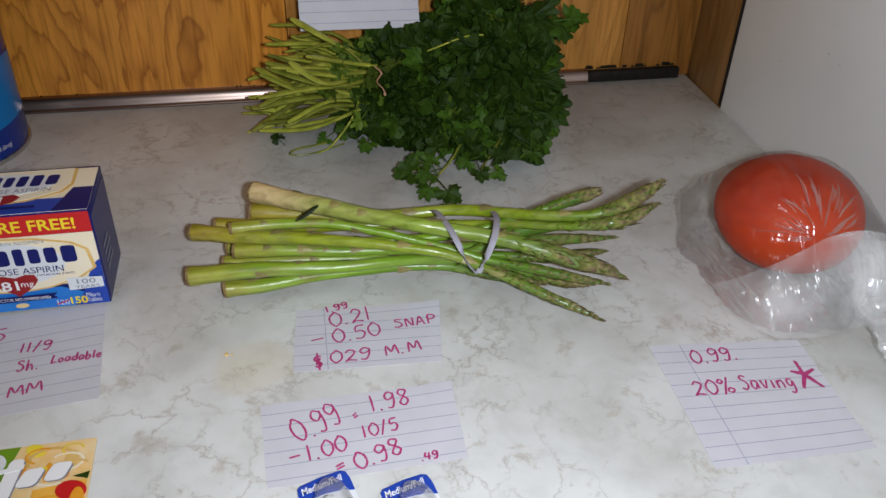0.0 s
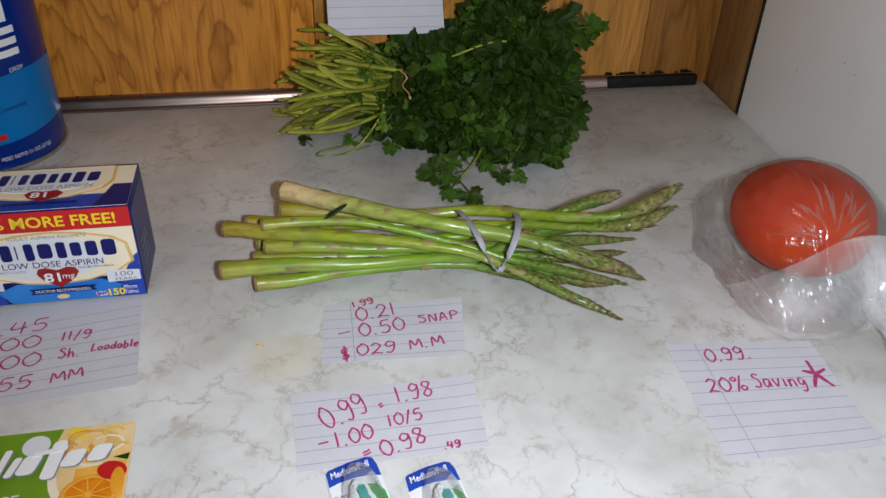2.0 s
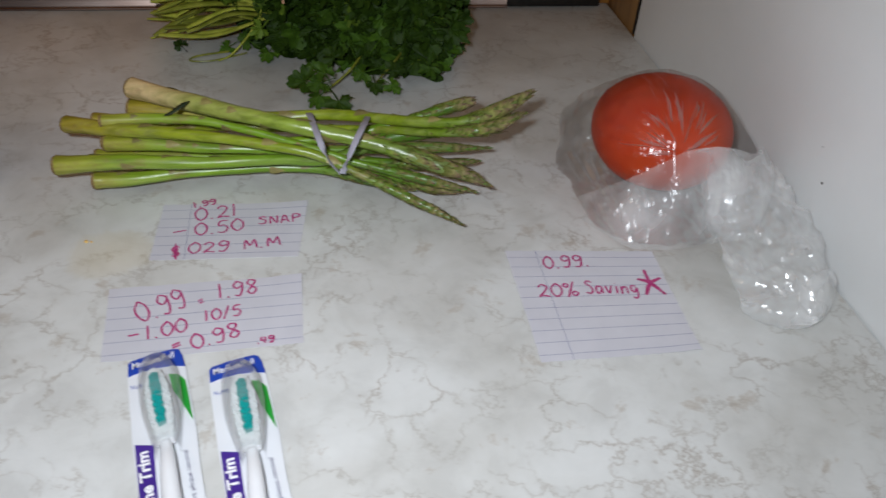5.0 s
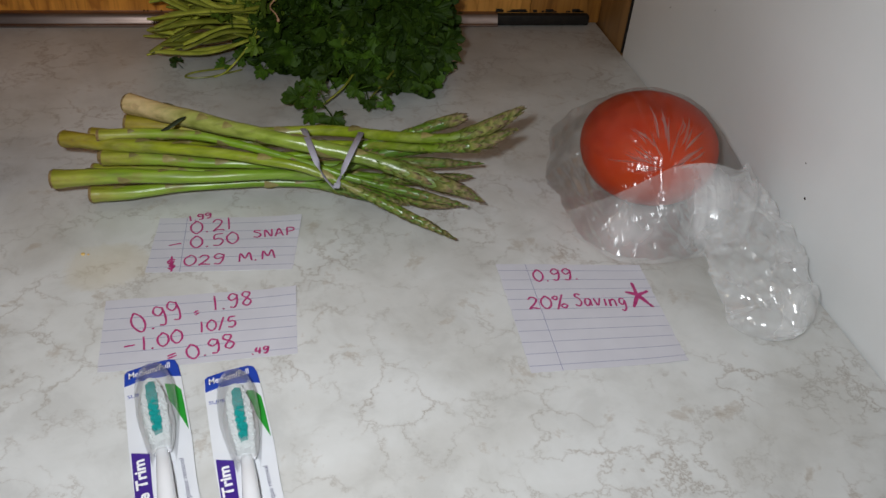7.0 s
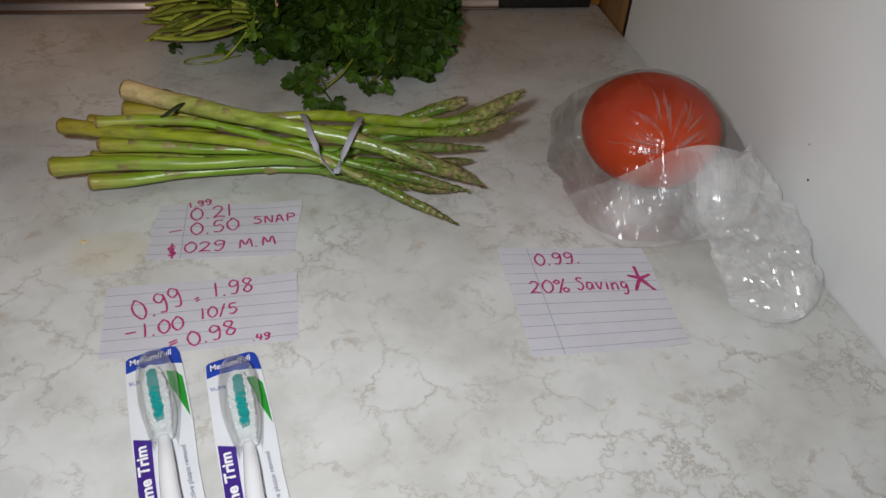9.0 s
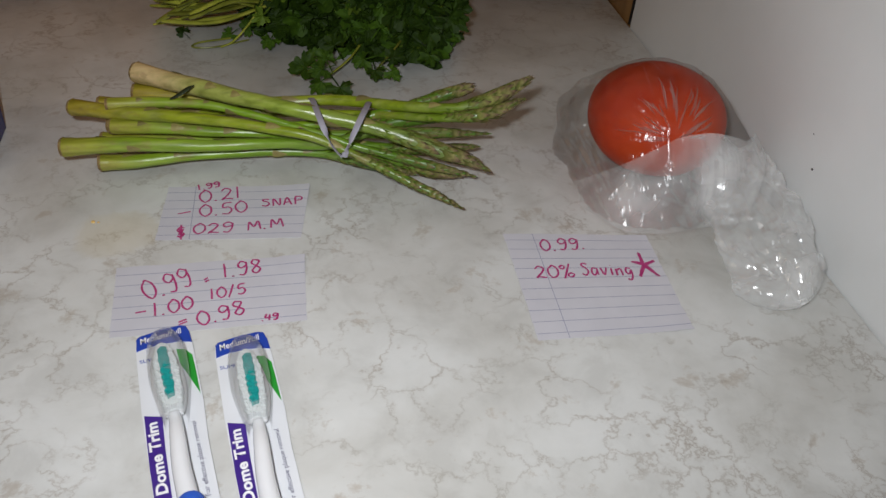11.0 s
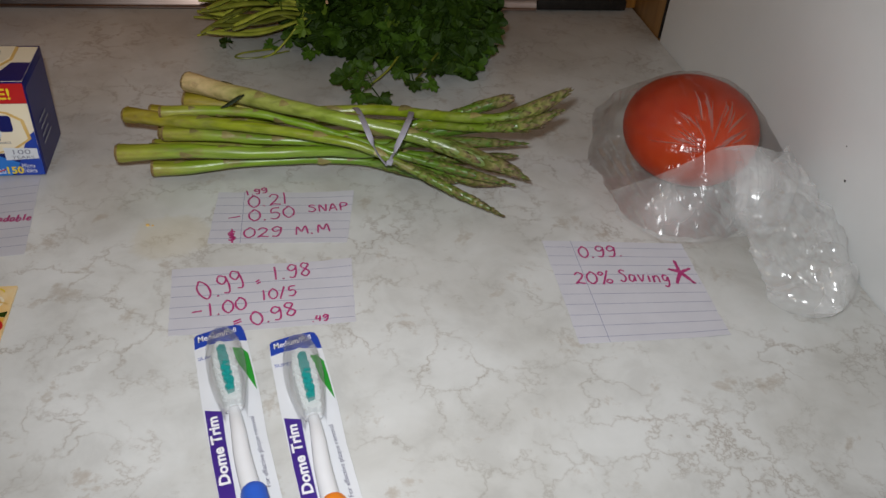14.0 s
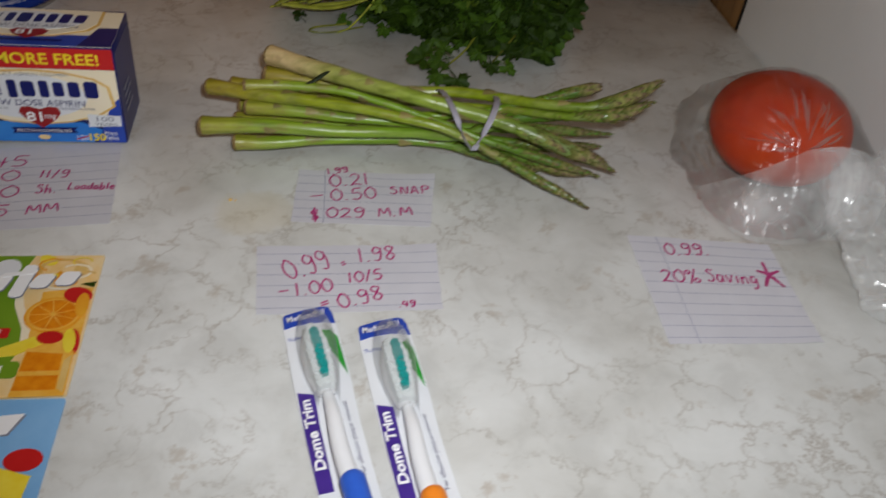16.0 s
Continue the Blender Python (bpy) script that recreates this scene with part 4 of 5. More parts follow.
for v in bm.verts:
    v.co = bag_point(v.co.normalized())
part("bag_body", bm, BAG, bag, smooth=False)
bm = bmesh.new()
fold = []
crest = smooth_line([(-0.0548, -0.0080, 0.0040), (-0.0500, -0.0240, 0.0190), (-0.0330, -0.0300, 0.0320), (-0.0205, -0.0310, 0.0400), (-0.0110, -0.0300, 0.0445), (0.0060, -0.0290, 0.0460), (0.0210, -0.0270, 0.0420), (0.0330, -0.0210, 0.0360), (0.0450, -0.0080, 0.0330)], 6)
foot = smooth_line([(-0.0560, -0.0250, 0.001), (-0.0490, -0.0360, 0.001), (-0.0395, -0.0490, 0.001), (-0.0300, -0.0520, 0.001), (-0.0160, -0.0530, 0.001), (0.0035, -0.0500, 0.001), (0.0200, -0.0500, 0.003), (0.0380, -0.0400, 0.006), (0.0500, -0.0200, 0.010)], 6)
for i, (top, low) in enumerate(zip(crest, foot)):
    row = []
    for j in range(19):
        v = j / 18
        p = top.lerp(low, v) + Vector((0, -0.006, 0.003)) * math.sin(math.pi * v)
        p += Vector((0.1, -0.8, 0.5)) * crumple(p, 0.0022, 30) * min(1, 0.35 + 2 * v)
        p.z = max(p.z, 0.0009)
        p.x = min(p.x, 0.0545)
        row.append(bm.verts.new(p))
    fold.append(row)
for i in range(len(fold) - 1):
    for j in range(18):
        bm.faces.new((fold[i][j], fold[i + 1][j], fold[i + 1][j + 1], fold[i][j + 1]))
part("bag_fold", bm, BAG_END, bag, "milky crumpled fold in front", smooth=False)
bm = bmesh.new()
line = smooth_line([(0.030, -0.012, 0.022), (0.028, -0.035, 0.018), (0.027, -0.058, 0.014), (0.022, -0.085, 0.011), (0.017, -0.105, 0.008), (0.015, -0.116, 0.004)], 14)
rings = sweep(bm, line, lambda t: (0.0175 + 0.007 * math.sin(math.pi * min(1, t * 1.15))) * math.sqrt(max(0.12, 1 - max(0, (t - 0.78) / 0.22) ** 2)), 64, True, 0.45)
for v in bm.verts:
    long_fold = Vector((v.co.x + 0.4 * v.co.y, v.co.y * 0.5, v.co.z))
    c = crumple(long_fold, 0.0048, 52) + crumple(v.co, 0.0022, 105)
    d = Vector((v.co.x - 0.022, 0, v.co.z - 0.010))
    v.co += d.normalized() * c + Vector((0, 0.5 * c, 0))
    v.co.z = max(v.co.z, 0.0008)
    v.co.x = min(v.co.x, 0.0545)
part("bag_neck", bm, BAG_NECK, bag, "twisted loose end of the bag", smooth=False)
# gathered film: narrow tented pleats fanning out over the front of the fruit
rnd = random.Random(31)
for k in range(30):
    turn = radians(-5 + 6.2 * k + rnd.uniform(-5, 5))
    start = rnd.uniform(0.05, 0.50)
    reach = start + rnd.uniform(0.22, 0.55)
    wide = rnd.uniform(0.020, 0.060)
    bm = bmesh.new()
    rows_ = []
    for i in range(15):
        t = i / 14
        polar = start + (reach - start) * t
        row = []
        for side_, up in ((-1, 0.0002), (-0.2, 0.0020), (0.35, 0.0007), (1, 0.0002)):
            bend = turn + 0.04 * math.sin(3.0 * t + k) + side_ * wide * (1 - 0.75 * t) * math.sin(math.pi * (0.08 + 0.9 * t)) / math.sin(polar + 0.10) * 0.55
            d = (pinch * math.cos(polar) + (side_axis * math.cos(bend) + up_axis * math.sin(bend)) * math.sin(polar)).normalized()
            row.append(bm.verts.new(bag_point(d) + d * (0.0003 + up * math.sin(math.pi * (0.1 + 0.85 * t)))))
        rows_.append(row)
    for i in range(14):
        for j in range(3):
            bm.faces.new((rows_[i][j], rows_[i + 1][j], rows_[i + 1][j + 1], rows_[i][j + 1]))
    part("pleat", bm, BAG_PLEAT, bag, "gathered milky pleat", smooth=False)


# ---------- medicine box ----------
BW, BD, BH = 0.0812, 0.0425, 0.0545
box = thing("medicine_box", "navy, cream and red cardboard aspirin box standing on a paper slip", "box", pose(-0.1588 - BW / 2, 0.4015, 0.0008, 0, 0, 1.6))
part("carton", block(-BW / 2, BW / 2, 0, BD, 0, BH, 0.0007), NAVY, box)


def face(ob_pose):
    """Printed pieces on one face: local x to the right, y up the face."""
    def add(name, pts, mat, level, label=""):
        return part(name, plate(pts, 0.00022 * level, 0.0002), mat, box, label, False, ob_pose)

    def words(text, w, h, mat, x, y, level=6, **kw):
        return lettering(text, w, h, mat, box, ob_pose @ pose(x, y, 0.00022 * level), **kw)
    return add, words


def marks(add, x0, y, widths, h, mat, level, gap=0.0012, slant=0.0):
    """A trade name shown as plain bars."""
    x = x0
    for k, w in enumerate(widths):
        e = (0.0, 0.0004, -0.0003)[k % 3]
        pts = rect(x + 0.0004, y - e, x + w - 0.0004, y + h + e, min(w * 0.22, 0.0016), 3)
        add("logo_bar", [(px + slant * (py - y) / h, py) for px, py in pts], mat, level)
        x += w + gap


add, words = face(pose(0, 0, 0, 90, 0, 0))
R = BW / 2
add("stripe", rect(-R + .0005, 0.0428, R - .0005, 0.0538), RED, 1, "red banner")
words("25% MORE FREE!", 0.066, 0.0062, YELLOW, 0.0004, 0.0452, 3, bold=0.02)
add("panel_print", rect(-R + .0005, 0.0140, R - .0005, 0.0426), CREAM, 1)
add("glow_print", [(-0.024, 0.0006), (0.024, 0.0006), (0.030, 0.008), (0.020, 0.0125), (-0.020, 0.0125), (-0.030, 0.008)], SKY, 2)
add("swoosh", [(-R + .0005, 0.0006), (-0.026, 0.0006), (-0.030, 0.010), (-0.036, 0.016), (-R + .0005, 0.027)], BLUE_INK, 2)
add("swoosh", [(R - .0005, 0.0006), (R - .0005, 0.027), (0.036, 0.0235), (0.030, 0.010), (0.026, 0.0006)], BLUE_INK, 2)
shape = [(-0.038, 0.0225), (-0.030, 0.0170), (-0.015, 0.0125), (0.0, 0.0110), (0.015, 0.0125), (0.030, 0.0170), (0.038, 0.0225), (0.0365, 0.0335), (0.030, 0.0380), (0.015, 0.0415), (0, 0.0425), (-0.015, 0.0415), (-0.030, 0.0380), (-0.0365, 0.0335)]
add("shield", shape, GOLD, 3)
add("shield", [(x * 0.965 - 0.0003, 0.027 + (y - 0.027) * 0.94) for x, y in shape], CREAM, 4, "cream oval shield")
add("shield", oval(-0.004, 0.0275, 0.029, 0.0125), CARD, 5, "white centre of the shield")
words("ADULT ASPIRIN REGIMEN", 0.036, 0.0019, GREY_INK, 0, 0.0392, 7)
marks(add, -0.0290, 0.0278, (0.0048, 0.0058, 0.0014), 0.0085, NAVY, 7)
marks(add, -0.0120, 0.0270, (0.0050,), 0.0098, NAVY, 7)
marks(add, -0.0058, 0.0278, (0.0072, 0.0052, 0.0058, 0.0062, 0.0074), 0.0085, NAVY, 7, 0.0013)
words("LOW DOSE ASPIRIN", 0.047, 0.0035, NAVY, 0.000, 0.0225, 7)
words("SAFETY COATED", 0.013, 0.0013, GREY_INK, -0.020, 0.0202, 7)
words("PAIN RELIEVER (NSAID)", 0.017, 0.0015, NAVY, 0.0195, 0.0202, 7)
add("heart", [(0.001, 0.0098), (0.0083, 0.0148), (0.0110, 0.0188), (0.0097, 0.0217), (0.006, 0.0222), (0.001, 0.0205), (-0.004, 0.0222), (-0.0077, 0.0217), (-0.0090, 0.0188), (-0.0063, 0.0148)], DEEP_RED, 8, "dark red heart")
words("81", 0.0076, 0.0056, WHITE_INK, -0.002, 0.0138, 10, bold=0.02)
words("mg", 0.0058, 0.0034, WHITE_INK, 0.0058, 0.0144, 10)
add("ribbon", [(-0.0145, 0.0064), (0.0175, 0.0070), (0.0160, 0.0086), (0.0175, 0.0102), (-0.0145, 0.0096), (-0.0130, 0.0080)], NAVY, 8, "navy ribbon")
words("DOCTOR RECOMMENDED", 0.026, 0.0016, WHITE_INK, 0.0014, 0.0076, 10)
add("tablet_print", oval(0.0005, 0.0042, 0.0030, 0.0014), PEACH, 8)
add("badge", [(0.0235, 0.0105), (0.0395, 0.0112), (0.0395, 0.0172), (0.0235, 0.0180)], CARD, 6, "pale banner")
words("100", 0.0085, 0.0028, GREY_INK, 0.032, 0.0142, 8)
words("YEARS", 0.011, 0.0018, GREY_INK, 0.032, 0.0115, 8)
words("120", 0.0054, 0.0030, WHITE_INK, 0.0192, 0.0026, 8)
part("strike", plate([(0.0162, 0.0030), (0.0222, 0.0050), (0.0222, 0.0056), (0.0162, 0.0036)], 0.0021, 0.0002), RED, box, "", False, pose(0, 0, 0, 90, 0, 0))
words("150", 0.0080, 0.0044, YELLOW, 0.0266, 0.0024, 8, bold=0.03)
words("Micro", 0.0062, 0.0024, WHITE_INK, 0.0335, 0.0060, 8)
words("Tablets", 0.0068, 0.0024, WHITE_INK, 0.0337, 0.0030, 8)
add("badge", [(-0.0395, 0.0095), (-0.026, 0.0100), (-0.026, 0.0160), (-0.0395, 0.0155)], CARD, 6, "pale banner")
# top face
add, words = face(pose(0, 0, BH, 0, 0, 0))
add("panel_print", rect(-R + .0005, 0.0005, R - .0005, 0.040), CREAM, 1)
add("swoosh", [(-R + .0005, 0.0005), (-0.024, 0.0005), (-0.036, 0.014), (-R + .0005, 0.022)], NAVY, 2)
add("swoosh", [(0.024, 0.0005), (R - .0005, 0.0005), (R - .0005, 0.021), (0.031, 0.021), (0.028, 0.012)], NAVY, 2)
add("glow_print", [(-0.024, 0.0005), (0.024, 0.0005), (0.028, 0.012), (-0.036, 0.014)], BLUE_INK, 2)
shape = [(-0.036, 0.022), (-0.028, 0.013), (-0.012, 0.0095), (0, 0.009), (0.012, 0.0105), (0.027, 0.017), (0.031, 0.024), (0.031, 0.0395), (-0.036, 0.0395)]
add("shield", shape, GOLD, 3)
add("shield", [(x * 0.95, y + 0.001 if y < 0.03 else y) for x, y in shape], CREAM, 4)
add("shield", oval(-0.004, 0.026, 0.026, 0.0105), CARD, 5)
marks(add, -0.0300, 0.0235, (0.0042, 0.0050, 0.0012), 0.0095, NAVY, 7, slant=0.0008)
marks(add, -0.0150, 0.0235, (0.0044, 0.0068, 0.0046, 0.0050, 0.0056, 0.0062), 0.0095, NAVY, 7, slant=0.0008)
words("LOW DOSE ASPIRIN", 0.043, 0.0036, GREY_INK, 0.000, 0.0175, 7)
add("heart", [(0, 0.0055), (0.007, 0.0095), (0.009, 0.013), (0.006, 0.0158), (0, 0.0148), (-0.006, 0.0158), (-0.009, 0.013), (-0.007, 0.0095)], DEEP_RED, 8)
words("81", 0.0075, 0.0050, WHITE_INK, -0.002, 0.0085, 10, bold=0.02)
add("ribbon", rect(-0.017, 0.0030, 0.017, 0.0046), NAVY, 8)
# end flap on the side
add, words = face(pose(R, 0, 0, 90, 0, 90))
add("flap", rect(0.0012, 0.0012, BD - 0.0012, BH - 0.004, 0.002), NAVY, 1, "navy end flap")
for k in range(4):
    add("small_print", rect(0.009, 0.014 + 0.0042 * k, 0.025 - 0.003 * (k % 2), 0.0152 + 0.0042 * k), GREY_INK, 3)


# ---------- blue can ----------
can = thing("coffee_can", "round blue coffee can with a bright blue band", "can", pose(-0.2885 + 0.0027, 0.5855, 0.0))


def lathe(profile, seg=72):
    bm = bmesh.new()
    rings = [[bm.verts.new((r * math.cos(2 * math.pi * k / seg), r * math.sin(2 * math.pi * k / seg), z)) for k in range(seg)] for r, z in profile]
    for i in range(len(rings) - 1):
        for k in range(seg):
            bm.faces.new((rings[i][k], rings[i][(k + 1) % seg], rings[i + 1][(k + 1) % seg], rings[i + 1][k]))
    bm.faces.new(rings[0][::-1])
    bm.faces.new(rings[-1])
    return bm


CR = 0.0485
part("body", lathe([(CR - 0.001, 0.003), (CR, 0.005), (CR, 0.128), (CR, 0.138)]), CAN_BLUE, can)
part("bottom_rim", lathe([(CR - 0.003, 0.0), (CR + 0.0006, 0.0002), (CR + 0.0011, 0.0016), (CR + 0.0006, 0.003), (CR - 0.002, 0.0036)]), STEEL, can, "silver tin rim")
part("lid", lathe([(CR + 0.001, 0.134), (CR + 0.002, 0.136), (CR + 0.002, 0.143), (CR, 0.145), (CR - 0.006, 0.1455)]), CAN_BLUE, can)


def wrap(name, outline, mat, r, label=""):
    """A printed piece laid round the can: outline in (angle in degrees, height)."""
    bm = bmesh.new()
    cols = []
    for a, z0, z1 in outline:
        c, s = math.cos(radians(a)), math.sin(radians(a))
        cols.append([bm.verts.new((r * c, r * s, z0 + (z1 - z0) * k / 3)) for k in range(4)])
    for i in range(len(cols) - 1):
        for k in range(3):
            bm.faces.new((cols[i][k], cols[i + 1][k], cols[i + 1][k + 1], cols[i][k + 1]))
    return part(name, bm, mat, can, label)


wrap("band_print", [(a, 0.0215 + 0.002 * math.sin(radians(a * 2 + 60)), 0.0600 + 0.003 * math.cos(radians(a * 1.5 + 40))) for a in range(-180, 181, 6)], CAN_SKY, CR + 0.0002, "bright blue band")


def on_can(text, a, z, width, height, mat, rr=CR):
    """Letters bent round the can, centred at an angle."""
    ob = lettering(text, width, height, mat, can, pose(0, 0, 0))
    for v in ob.data.vertices:
        ang = radians(a) + v.co.x / rr
        v.co = ((rr + 0.0006) * math.cos(ang), (rr + 0.0006) * math.sin(ang), z + v.co.y)
    return ob


on_can("PESO NETO 11 OZ (311g)", -44, 0.0080, 0.034, 0.0034, WHITE_INK)
on_can("DROP", -36, 0.0635, 0.0095, 0.0028, WHITE_INK)
on_can("CAFFEINE", -46, 0.0405, 0.018, 0.0026, NAVY)
for z in (0.0730, 0.0798, 0.0866):
    wrap("logo_bar", [(a, z, z + 0.0042) for a in range(-60, -27, 3)], WHITE_INK, CR + 0.0004)
wrap("logo_bar", [(a, 0.094, 0.106) for a in range(-110, -30, 4)], WHITE_INK, CR + 0.0004)
wrap("tag_print", [(a, 0.0225, 0.0265) for a in range(-82, -54, 2)], RED, CR + 0.0005, "red tag")


# ---------- toothbrush cards ----------
def toothbrush_card(at, grip, label, brush_turn, ax):
    """A carded toothbrush; local origin at the card's far left corner, the card runs along -y."""
    root = thing("toothbrush_pack", label, "toothbrush", at, "toothbrushes on cards")
    outline = [(-0.0020, -0.0400), (-0.0008, -0.0062), (0.0, -0.0010), (0.0012, 0.0004), (0.0100, 0.0022), (0.0180, 0.0026), (0.0200, 0.0016), (0.0209, -0.0020), (0.0212, -0.0100), (0.0207, -0.0400), (0.0194, -0.0600), (0.0180, -0.1750), (-0.0024, -0.1750)]
    part("card", plate(outline, 0.0013, 0.0006), CARD, root, "white backing card")
    part("top_label", plate([(0.0, -0.0010), (0.0012, 0.0004), (0.0100, 0.0022), (0.0180, 0.0026), (0.0200, 0.0016), (0.0209, -0.0020), (0.0211, -0.0082), (0.0160, -0.0066), (0.0100, -0.0061), (0.0040, -0.0066), (-0.0006, -0.0078)], 0.0016, 0.0003), BLUE_INK, root, "blue corner label")
    lettering("Medium/Full", 0.0170, 0.0034, WHITE_INK, root, pose(0.0098, -0.0034, 0.0018, 0, 0, 7), shear=0.25, bold=0.015)
    part("swoosh", plate([(0.0145, -0.0108), (0.0180, -0.0120), (0.0202, -0.0158), (0.0203, -0.0240), (0.0201, -0.0370), (0.0165, -0.0240), (0.0150, -0.0200)], 0.0016, 0.0003), GREEN_INK, root, "green swoosh")
    lettering("SUPER", 0.0080, 0.0018, BLUE_INK, root, pose(0.0040, -0.0150, 0.0017))
    part("side_label", plate([(-0.0013, -0.0424), (0.0050, -0.0446), (0.0042, -0.0600), (0.0036, -0.0885), (-0.0020, -0.0885), (-0.0020, -0.0660)], 0.0016, 0.0003), PURPLE_INK, root, "purple strip")
    lettering("Dome Trim", 0.0325, 0.0042, WHITE_INK, root, pose(0.0030, -0.0628, 0.0018, 0, 0, 90), bold=0.035)
    lettering("For effective plaque removal", 0.034, 0.0023, SMALL_INK, root, pose(0.0168, -0.0675, 0.0018, 0, 0, 90))
    # the brush
    brush = thing("toothbrush", "", "")
    brush.parent = root
    brush.matrix_basis = pose(ax, -0.0150, 0.0045, 0, 0, brush_turn)
    bm = bmesh.new()
    sweep(bm, smooth_line([(0, 0.001, 0), (0, -0.010, 0), (0, -0.022, 0), (0, -0.033, 0)], 5), lambda t: 0.0064 * math.sin(math.pi * min(max(0.06 + 0.86 * t, 0), 1)) ** 0.45, 14, True, 0.36)
    part("head", bm, WHITE_PLASTIC, brush, "white brush head")
    bm = bmesh.new()
    sweep(bm, smooth_line([(0, -0.030, 0.0), (0, -0.036, 0.0012), (-0.0004, -0.046, 0.0030), (-0.0010, -0.060, 0.0030), (-0.0004, -0.080, 0.0028)], 6), lambda t: 0.0019 + 0.0018 * t, 14, True, 0.9)
    part("neck", bm, WHITE_PLASTIC, brush, "glossy white neck")
    bm = bmesh.new()
    sweep(bm, smooth_line([(-0.0002, -0.0735, 0.0034), (-0.0001, -0.078, 0.0044), (0.0002, -0.10, 0.0046), (0.0003, -0.13, 0.0040), (0.0003, -0.155, 0.0034), (0.0003, -0.160, 0.0034)], 6), lambda t: 0.0047 * min(1, 0.35 + 6 * t), 16, True, 0.9)
    part("grip", bm, grip, brush, "coloured rubber grip")
    # tufts: white rows round a teal middle
    rnd = random.Random(9)
    for k in range(11):
        y = -0.0010 - 0.0029 * k
        narrow = 1 - 0.45 * max(0, (4 - k) / 4) ** 1.5 - 0.25 * max(0, (k - 8) / 2)
        for x0 in (-0.0048, -0.0026, -0.0009, 0.0009, 0.0026, 0.0048):
            x = x0 * narrow * 0.76
            teal = (x0 / 0.0024) ** 2 + ((k - 5.6) / 4.6) ** 2 < 1
            h = 0.0086 - 0.0030 * ((k - 5) / 5) ** 2 - 0.0014 * (abs(x0) / 0.0048) ** 2 + (0.0006 if teal else -0.0012)
            lean = Vector((-x * 0.10 + rnd.uniform(-.0002, .0002), rnd.uniform(-.0003, .0003), h))
            bm = bmesh.new()
            for f in range(7):
                a = 2 * math.pi * f / 6
                r = 0.0 if f == 6 else 0.0011
                o = Vector((x + 0.55 * r * math.cos(a), y + r * math.sin(a), 0.001))
                sweep(bm, [o, o + lean * 0.6, o + lean + Vector((rnd.uniform(-.0003, .0003), rnd.uniform(-.0003, .0003), rnd.uniform(-.0004, .0004)))], lambda t: 0.0008, 5)
            part("tuft", bm, NYLON_T if teal else NYLON_W, brush, "teal bristles" if teal else "")
    # the clear cover bulging over head and neck
    bm = bmesh.new()
    cols = 30
    rings = []
    for i in range(cols + 1):
        t = i / cols
        y = -0.0022 - 0.0490 * t
        w = 0.0079 * math.sin(math.pi * min(0.5, 0.08 + t * 1.1)) ** 0.8 if t < 0.5 else 0.0079 - 0.0038 * ((t - 0.5) / 0.5) ** 1.3
        hgt = 0.0145 * math.sin(math.pi * min(0.5, 0.10 + t * 1.3)) if t < 0.45 else 0.0145 - 0.0055 * ((t - 0.45) / 0.55) ** 1.2
        rings.append([bm.verts.new((0.0108 - 0.0012 * t + w * math.copysign(abs(math.cos(a)) ** 0.7, math.cos(a)), y, 0.0014 + hgt * abs(math.sin(a)) ** 0.75)) for a in (math.pi * k / 20 for k in range(21))])
    for i in range(cols):
        for k in range(20):
            bm.faces.new((rings[i][k], rings[i][k + 1], rings[i + 1][k + 1], rings[i + 1][k]))
    part("blister", bm, BLISTER, root, "clear plastic cover")
    return root


toothbrush_card(pose(-0.0717, 0.2718, 0.0006, 0, 0, 12.2), GRIP_BLUE, "carded white toothbrush with teal bristles and a blue grip", 0.3, 0.0092)
toothbrush_card(pose(-0.0400, 0.2663, 0.0, 0, 0, 10.4), GRIP_ORANGE, "carded white toothbrush with teal bristles and an orange grip", -2.0, 0.0105)


# ---------- lip balm cards ----------
def fruit_slice(root, x, y, r, level, turn=0.0):
    part("fruit_print", plate(oval(x, y, r, r * 0.92), level, 0.0001), PEEL, root, "orange slice")
    part("fruit_print", plate(oval(x, y, r * 0.90, r * 0.82), level + 0.0001, 0.0001), FLESH_PALE, root)
    for k in range(9):
        a = turn + 2 * math.pi * k / 9
        pts = [(x + r * 0.08 * math.cos(a), y + r * 0.08 * math.sin(a))]
        pts += [(x + r * 0.82 * math.cos(a + d), y + r * 0.74 * math.sin(a + d)) for d in (-0.325, -0.1, 0.1, 0.325)]
        part("segment_print", plate(pts, level + 0.0002, 0.0001), FLESH, root)


balm = thing("lip_balm_card", "green and orange citrus lip balm card lying on the countertop", "card", pose(-0.1514, 0.3112, 0.0012, 0, 0, 1.8), "lip balm cards")
part("card", plate(rect(-0.072, -0.0805, 0, 0, 0.001), 0.0, 0.0008), PEACH, balm)
part("field_print", plate([(-0.0715, -0.0003), (-0.0290, -0.0003), (-0.0315, -0.010), (-0.0325, -0.020), (-0.0290, -0.032), (-0.0235, -0.044), (-0.0215, -0.054), (-0.0240, -0.063), (-0.0715, -0.068)], 0.0002, 0.0002), LIME, balm, "lime green field")
part("swirl_print", plate([(-0.0330, -0.018), (-0.0300, -0.019), (-0.0262, -0.032), (-0.0200, -0.046), (-0.0190, -0.056), (-0.0225, -0.0555), (-0.0242, -0.045), (-0.0295, -0.033)], 0.0004, 0.0002), CREAM, balm)
rnd = random.Random(4)
